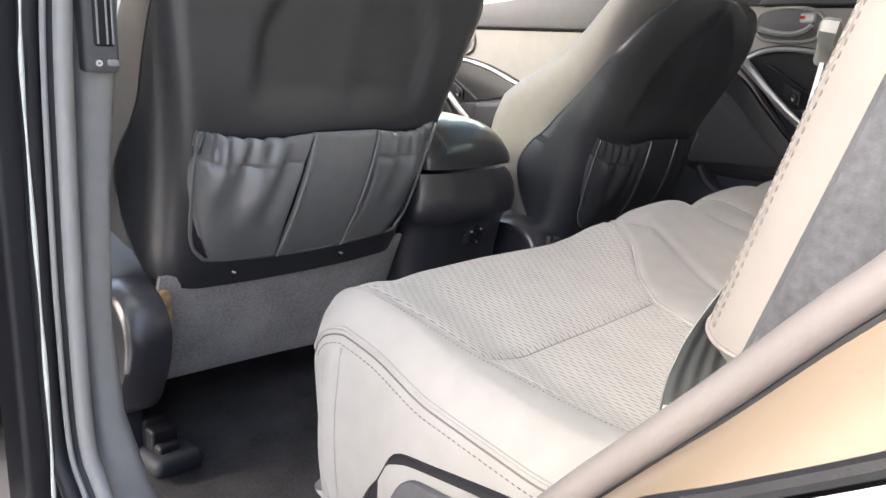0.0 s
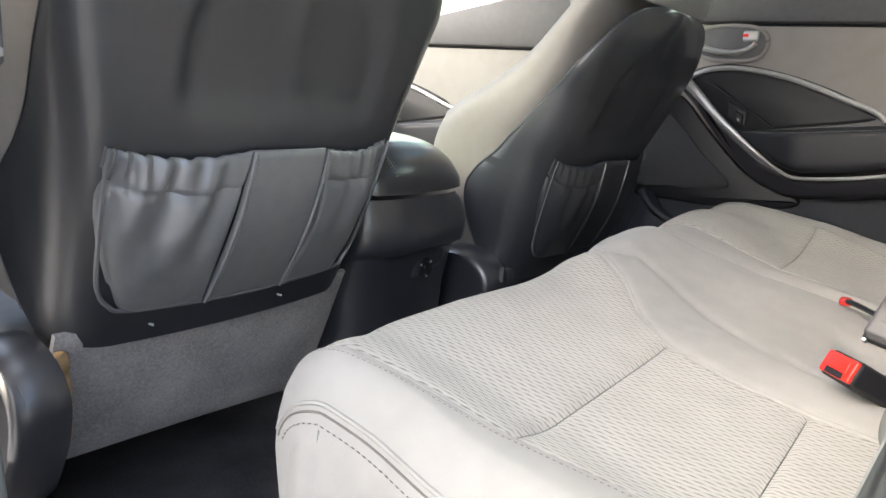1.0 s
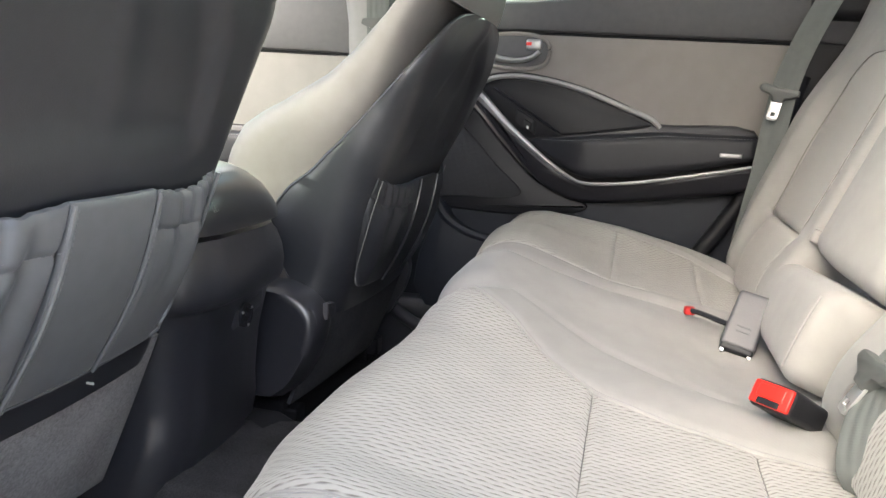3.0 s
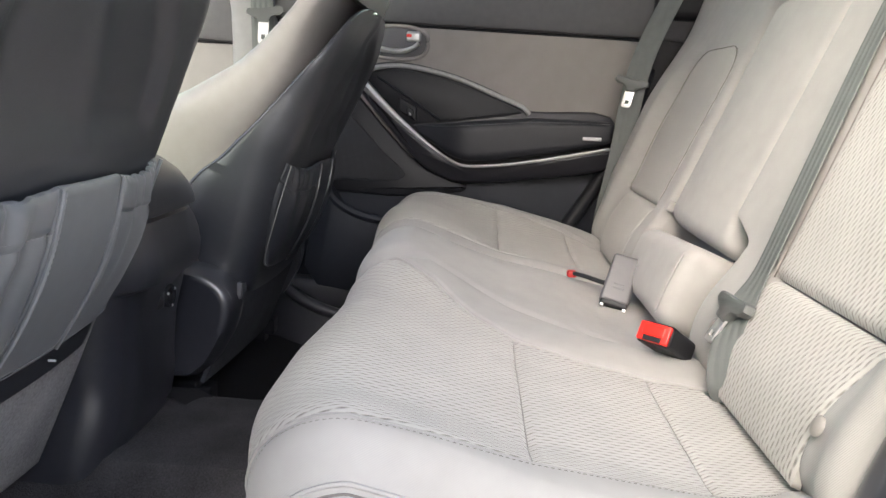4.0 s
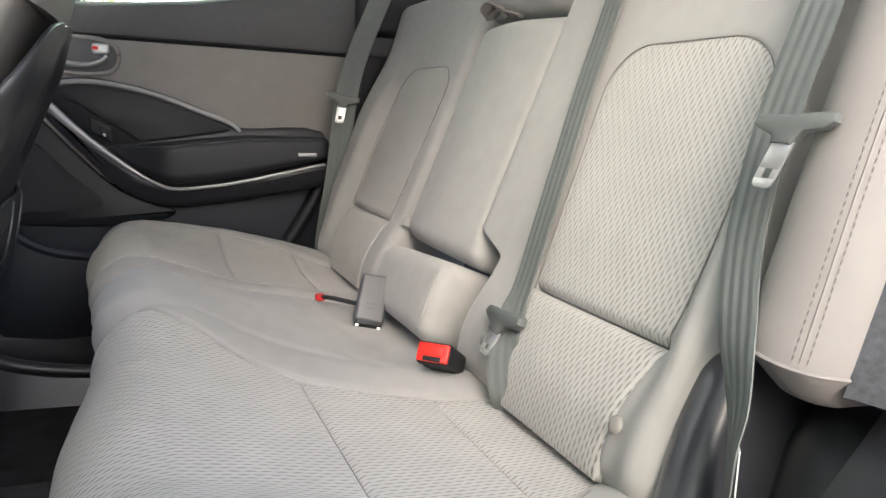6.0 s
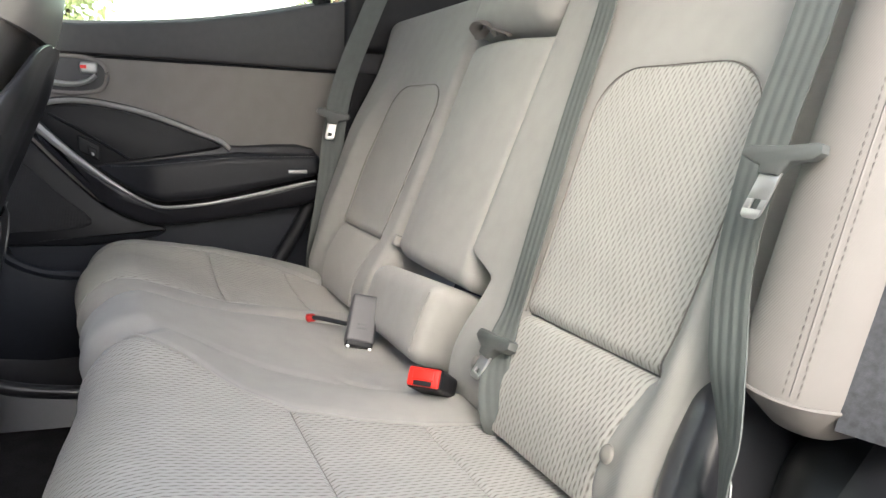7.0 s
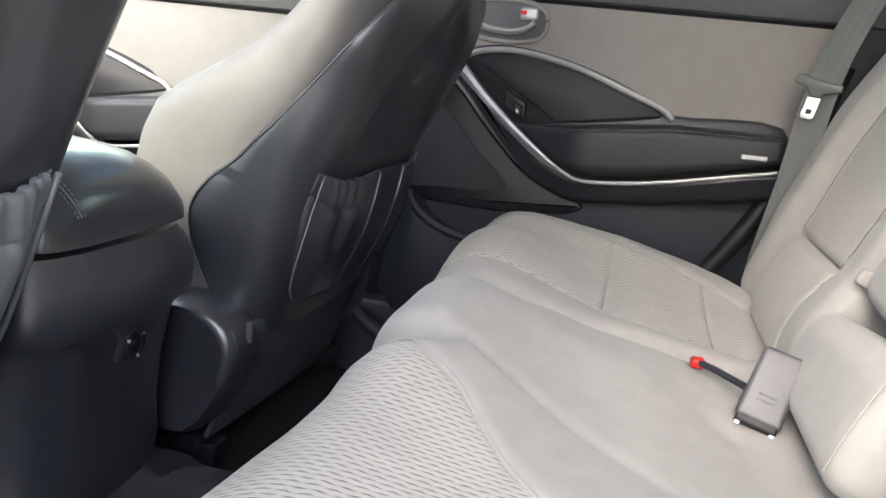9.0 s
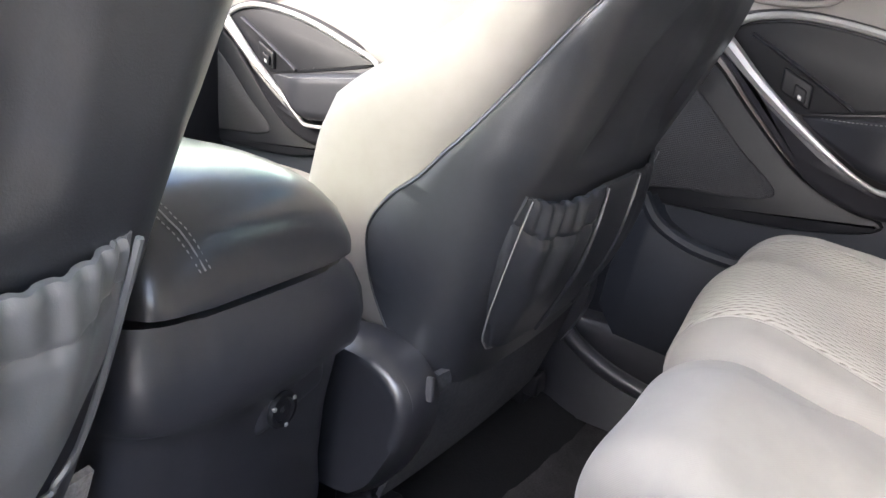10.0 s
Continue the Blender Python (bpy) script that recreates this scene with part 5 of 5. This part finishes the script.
# ---- pillars, sills and seals ----
def pillar(points, w, d, name, label, mat=M_PILLAR):
    """Upright trim: points up the middle, w along the car, d across."""
    rings = []
    for x, y, z in points:
        e = 3.0
        rings.append([Vector((x + d * math.copysign(abs(math.cos(a)) ** (2 / e), math.cos(a)), y + w * math.copysign(abs(math.sin(a)) ** (2 / e), math.sin(a)), z)) for a in np.linspace(0, 2 * math.pi, 24, endpoint=False)])
    return solid(name, loft(rings), mat, label, "pillar", kind="structure")


pillar([(0.725, 0.965, 0.05), (0.725, 0.965, 0.45), (0.715, 0.975, 0.78), (0.67, 0.985, 0.95), (0.60, 1.0, 1.18)], 0.05, 0.04, "pillar_right", "grey plastic pillar trim between the doors")
bl = thing("pillar_left", "grey plastic pillar trim beside the driver's seat", "pillar", (-0.70, 0.85, 0.06), kind="structure")


def upright(points, ry, e=3.0):
    """Rounded post: points are (x, y, z, half width)."""
    return loft([[Vector((x + rx * math.copysign(abs(math.cos(a)) ** (2 / e), math.cos(a)), y + ry * math.copysign(abs(math.sin(a)) ** (2 / e), math.sin(a)), z)) for a in np.linspace(0, 2 * math.pi, 28, endpoint=False)] for x, y, z, rx in points])


part("trim", upright([(-0.690, 0.62, 0.06, 0.034), (-0.700, 0.69, 0.12, 0.032), (-0.718, 0.745, 0.20, 0.026), (-0.726, 0.768, 0.28, 0.020), (-0.729, 0.77, 0.38, 0.018), (-0.724, 0.77, 0.50, 0.018), (-0.7135, 0.77, 0.64, 0.0225), (-0.70, 0.77, 0.80, 0.026), (-0.63, 0.77, 1.17, 0.030)], 0.040), M_PILLAR, bl)
slot = part("adjuster_plate", rbox((-0.7305, 0.722, 0.606), (-0.700, 0.745, 0.84), 0.004, 0.1), M_DOORGREY, bl, "grey plate of the belt height adjuster")
part("belt_slot", rbox((-0.7225, 0.7195, 0.628), (-0.7045, 0.735, 0.83), 0.003, 0.1), M_BLACK, slot, "black slot")
part("slide_rib", join(*[rbox((x, 0.7185, 0.630), (x + 0.0018, 0.73, 0.83), 0.0008, 0.1, arc=2) for x in (-0.7205, -0.7125, -0.7075)]), M_PILLAR, slot)
part("adjuster", rbox((-0.712, 0.7185, 0.6115), (-0.702, 0.735, 0.6175), 0.002, 0.1), M_PILLAR, slot, "pale adjuster button")
part("mark", loft([[Vector((-0.7195, 0.7215, 0.614)) + Vector((r * math.cos(a), -k, r * math.sin(a))) for a in np.linspace(0, 2 * math.pi, 14, endpoint=False)] for r, k in ((0.0028, 0), (0.0028, 0.0018), (0.0012, 0.0018), (0.0012, 0))], cap=False), M_STRIP, slot, "small white ring mark")
# pillar edge, inner and outer seals round the open doorway
doorway = thing("door_seal", "grey and black rubber seals round the open doorway", "door seal", (-0.75, 0.5, 0.05), kind="structure")
front_edge = [(-0.70, 0.72, 1.15), (-0.735, 0.72, 0.80), (-0.7467, 0.72, 0.664), (-0.7504, 0.72, 0.596), (-0.7522, 0.72, 0.538), (-0.7541, 0.72, 0.464), (-0.755, 0.72, 0.382), (-0.7545, 0.718, 0.271), (-0.754, 0.69, 0.227), (-0.754, 0.62, 0.165), (-0.754, 0.54, 0.12), (-0.754, 0.42, 0.095)]
part("inner_seal", tube(spline(front_edge, 6), 0.0078, 12, up=(1, 0, 0)), M_PILLAR, doorway, "grey rubber inner seal")
part("seal_lip", tube(spline([(x - 0.0150, y + 0.002, z) for x, y, z in front_edge], 6), 0.0026, 8, up=(1, 0, 0)), M_PILLAR, doorway)
part("seal_groove", tube(spline([(x - 0.006, y + 0.012, z) for x, y, z in front_edge], 6), 0.010, 8, up=(1, 0, 0)), M_BLACK, doorway, "black groove between the seals")
part("outer_seal", tube(spline([(x - 0.0225, y + 0.012, z) for x, y, z in front_edge], 6), 0.0085, 10, up=(1, 0, 0)), M_BLACK, doorway)
part("pillar_edge", rbox((-0.802, 0.742, 0.0), (-0.765, 0.80, 1.12), 0.006, 0.2, lambda x, y, z: (x + 0.10 * max(0, z - 0.7), y, z)), M_BLACK, doorway, "black painted pillar edge")
part("scuffed_edge", tube(spline([(-0.735, 0.722, 1.15), (-0.770, 0.722, 0.80), (-0.7785, 0.722, 0.664), (-0.782, 0.722, 0.60), (-0.783, 0.722, 0.48), (-0.7835, 0.722, 0.38), (-0.7845, 0.722, 0.28), (-0.787, 0.722, 0.20), (-0.789, 0.722, 0.12)], 6), lambda t: 0.0016 + 0.0006 * math.sin(40 * t), 8, up=(1, 0, 0)), M_STRIP, doorway, "pale scuffed edge of the pillar")
# rear edge of the doorway: seal and painted flank sweeping up over the wheel
sweep = [(-0.752, 0.60, 0.075), (-0.752, 0.46, 0.12), (-0.752, 0.34, 0.26), (-0.752, 0.26, 0.368), (-0.752, 0.20, 0.443), (-0.752, 0.164, 0.484), (-0.752, 0.1345, 0.518), (-0.752, 0.1055, 0.5525), (-0.750, 0.080, 0.583), (-0.742, 0.02, 0.67), (-0.71, 0.0, 0.82), (-0.65, 0.0, 1.10)]
part("rear_seal", tube(spline(sweep, 6), 0.0076, 12, up=(1, 0, 0)), M_RUBBER, doorway, "taupe-grey rubber seal")
part("rear_lip", tube(spline([(x - 0.003, y - 0.0068, z - 0.0058) for x, y, z in sweep], 6), 0.0026, 8, up=(1, 0, 0)), M_BLACK, doorway)
ledge = [Vector(q) for q in sweep[1:8]]
part("jamb_trim", loft([[q + Vector((0.008, 0.004, -0.004)), q + Vector((0.05, 0.0, -0.012)), q + Vector((0.105, -0.006, -0.040)), q + Vector((0.115, -0.01, -0.075)), q + Vector((0.09, -0.05, -0.16)), q + Vector((0.010, -0.03, -0.04))] for q in spline(ledge, 5)]), M_CARRIER, doorway, "dark grained plastic trim inside the seal")
flank = thing("rear_flank", "tan painted body flank behind the open doorway", "car body", (-0.78, 0.1, 0.3), kind="structure")
upper = [(-0.755, 0.30, 0.300), (-0.755, 0.20, 0.430), (-0.755, 0.164, 0.473), (-0.755, 0.133, 0.508), (-0.755, 0.104, 0.543), (-0.753, 0.075, 0.578), (-0.745, 0.015, 0.662), (-0.71, -0.01, 0.82), (-0.65, -0.01, 1.10)]
lower = [(-0.782, 0.24, 0.330), (-0.788, 0.175, 0.445), (-0.79, 0.155, 0.478), (-0.79, 0.117, 0.5035), (-0.79, 0.0895, 0.522), (-0.79, 0.05, 0.549), (-0.79, -0.03, 0.60), (-0.77, -0.16, 0.72), (-0.70, -0.30, 1.05)]
up_line, low_line = spline(upper, 6), spline(lower, 6)
rows = []
for a, b in zip(up_line, low_line):
    row = [a.lerp(b, s) + Vector((-0.004 * math.sin(math.pi * s), 0, 0)) for s in np.linspace(0, 1, 7)]
    rows.append(row + [b + Vector((0.004, -0.004, -0.004)), a + Vector((0.006, -0.02, -0.016))])
part("jamb_panel", loft(rows), M_PAINT, flank)
part("edge_seal", tube([p + Vector((-0.001, -0.001, -0.0035)) for p in low_line], 0.0036, 8), M_BLACK, flank, "black edge seal")
# tan skin below the seal; the sky mirrored in it is a pale base colour
skin = [[p + Vector((-0.003, -0.003, -0.0075)), p + Vector((-0.012, -0.004, -0.010)), p + Vector((-0.016, -0.02, -0.05)), p + Vector((-0.010, -0.25, -0.20)), p + Vector((0.01, -0.25, -0.20)), p + Vector((0.006, -0.02, -0.02))] for p in low_line]
part("outer_skin", loft(skin), M_STRIP, flank, "outer edge of the body, paled for sky reflection")
solid("sill_left", rbox((-0.80, -0.2, -0.06), (-0.665, 2.0, 0.075), 0.02, 0.3), M_DOORGREY, "grey plastic door sill", "sill", kind="structure")
solid("sill_right", rbox((0.665, 0.10, -0.06), (0.80, 2.0, 0.20), 0.02, 0.3), M_PLASTIC, "charcoal plastic door sill by the closed doors", "sill", kind="structure")
# rear right quarter trim behind the closed door, with its seal
solid("quarter_trim", rbox((0.62, -0.30, 0.08), (0.70, 0.20, 0.60), 0.03, 0.05, lambda x, y, z: (x, y - 0.35 * max(0, z - 0.30), z)), M_DOORGREY, "dark grey plastic trim beside the rear seat", "trim", kind="structure")
solid("quarter_pillar", rbox((0.705, -0.30, 0.55), (0.765, 0.15, 1.18), 0.03, 0.05, lambda x, y, z: (x - 0.06 * smooth(0.86, 1.18, z), y - 0.12 * max(0, z - 0.6), z)), M_BLACK, "dark plastic rear pillar trim behind the seat belt", "pillar", kind="structure")
solid("pillar_rear", rbox((0.675, -0.30, 0.80), (0.735, 0.12, 1.18), 0.02, 0.1), M_BLACK, "black upper trim behind the far rear window", "pillar", kind="structure")
solid("right_seal", tube(spline([(0.69, 0.42, 0.19), (0.69, 0.33, 0.27), (0.69, 0.262, 0.36), (0.69, 0.205, 0.455), (0.69, 0.16, 0.55), (0.685, 0.12, 0.70)], 6), 0.016, 10), M_BLACK, "black rubber seal at the rear edge of the closed door", "door seal", kind="structure")
solid("wall_right", rbox((0.74, -1.25, 0.0), (0.78, -0.02, 0.80), 0.01, 0.3), M_DOORGREY, "plain grey inner side of the cargo space", "wall", kind="structure")
solid("wall_left", rbox((-0.70, -1.25, 0.0), (-0.66, -0.10, 0.80), 0.01, 0.3), M_DOORGREY, "plain grey inner side of the cargo space", "wall", kind="structure")
solid("parcel_floor", rbox((-0.66, -1.2, 0.30), (0.70, -0.02, 0.34), 0.01, 0.3), M_CARPET, "dark carpeted cargo floor behind the rear seats", "floor", kind="structure")

# black mat and duct under the front passenger seat, and the moulded foot of the sill
def mat_geo():
    xs, ys = np.linspace(0.03, 0.60, 40), np.linspace(0.0, 1.0, 24)
    rows = []
    for x in xs:
        y0 = 0.875 - 0.045 * smooth(0.03, 0.12, x) - 0.02 * smooth(0.3, 0.6, x)
        rows.append([(x, y0 + (1.45 - y0) * t, floor_z(x, y0 + (1.45 - y0) * t) + 0.009 * min(1.0, t * 40) - (0.004 if t == 0 else 0)) for t in ys])
    return loft(rows, cap=False, closed=False)


solid("floor_mat", mat_geo(), M_MAT, "black rubber mat under the front passenger seat", "floor mat")
ridge = [(0.60, 0.66, 0.125), (0.606, 0.74, 0.135), (0.612, 0.81, 0.152), (0.622, 0.87, 0.182), (0.640, 0.92, 0.225), (0.655, 0.96, 0.30)]
solid("sill_moulding", join(tube(spline(ridge, 6), 0.014, 10), loft([[p + Vector((-0.004, 0, -0.004)), p + Vector((0.03, 0, 0.0)), Vector((0.68, p.y, 0.07)), Vector((p.x - 0.03, p.y, 0.07))] for p in spline(ridge, 6)])), M_PLASTIC, "charcoal moulded trim along the foot of the door sill", "trim", kind="structure")

# front passenger belt with its tongue at the right pillar
fb = thing("seat_belt", "grey front seat belt with a pale tongue at the pillar", "seat belt", (0.67, 0.95, 0.5), group="front seat belts")
part("webbing", belt_run([(0.655, 0.955, 1.0), (0.665, 0.95, 0.85), (0.668, 0.945, 0.7), (0.672, 0.94, 0.5), (0.672, 0.94, 0.3)], [(0.2, -1, 0)] * 5, 0.046), M_BELT, fb)
belt_tongue(fb, (0.655, 0.94, 0.775), (0.0, 0.05, -1), (0.25, -0.97, 0))

# floor fittings under the driver's seat
foot = thing("seat_mount", "grey plastic cover over the front seat's floor mount", "seat mount", (-0.57, 0.93, 0.09))
part("cover", rbox((-0.605, 0.895, 0.085), (-0.535, 0.985, 0.112), 0.012, 0.02), M_LOWER, foot)
part("bolt", rbox((-0.590, 0.915, 0.108), (-0.560, 0.945, 0.122), 0.005, 0.02), M_BLACK, foot)
part("bracket", rbox((-0.615, 0.955, 0.09), (-0.59, 0.985, 0.20), 0.006, 0.02), M_LOWER, foot)

# ---- outside: houses, trees and sky beyond the far windows ----
def tree(x, y, height, seed):
    ob = thing("tree", "broad-leaved tree with yellow-green leaves beyond the road", "tree", (x, y, -0.42), group="trees outside")
    rr = random.Random(seed)
    part("trunk", tube([(x, y, -0.42), (x + 0.1, y, height * 0.25), (x, y + 0.1, height * 0.55)], lambda t: 0.22 - 0.13 * t, 10), M_BARK, ob)
    limbs, leaves = [], []
    for k in range(9):
        a = rr.uniform(0, 6.28)
        r, z = rr.uniform(0.2, 0.8), height * rr.uniform(0.55, 0.95)
        tip = Vector((x + r * math.cos(a), y + r * math.sin(a), z))
        limbs.append(tube([(x, y, height * 0.35), Vector((x, y, height * 0.45)).lerp(tip, 0.5), tip], lambda t: 0.07 - 0.05 * t, 6))
        for q in range(130):
            c = tip + Vector((rr.gauss(0, 0.35), rr.gauss(0, 0.35), rr.gauss(0, 0.3)))
            d1 = Vector((rr.uniform(-1, 1), rr.uniform(-1, 1), rr.uniform(-1, 1))).normalized() * 0.10
            d2 = d1.orthogonal().normalized() * 0.07
            leaves.append(([c - d1, c + d2, c + d1, c - d2], [(0, 1, 2, 3)]))
    part("limbs", join(*limbs), M_BARK, ob)
    part("crown", join(*leaves), M_LEAF, ob)


for spot in ((20, 2.0, 4.2, 1), (20, -4.8, 6.0, 2), (32, 16.5, 5.2, 3)):
    tree(*spot)
solid("backdrop", loft([[(38, y, z) for z in (-0.4, 22)] for y in (-60, 60)], False, False), M_HAZE, "bright white hazy sky beyond the houses and trees", "sky", kind="structure")
house = thing("house", "white rendered house beyond the road", "house", (32, 27, -0.42))
part("wall", rbox((30, 20, -0.42), (34, 38, 5.5), 0.05, 3), M_RENDERED, house)
for k in range(5):
    w = part("window", rbox((29.96, 21.5 + 3.2 * k, 1.0), (30.05, 22.8 + 3.2 * k, 2.4), 0.02, 3), M_BLACK, house)
part("roof", loft([[(29.5, y, 5.5), (32, y, 7.3), (34.5, y, 5.5)] for y in (19.5, 38.5)]), M_ASPHALT, house)
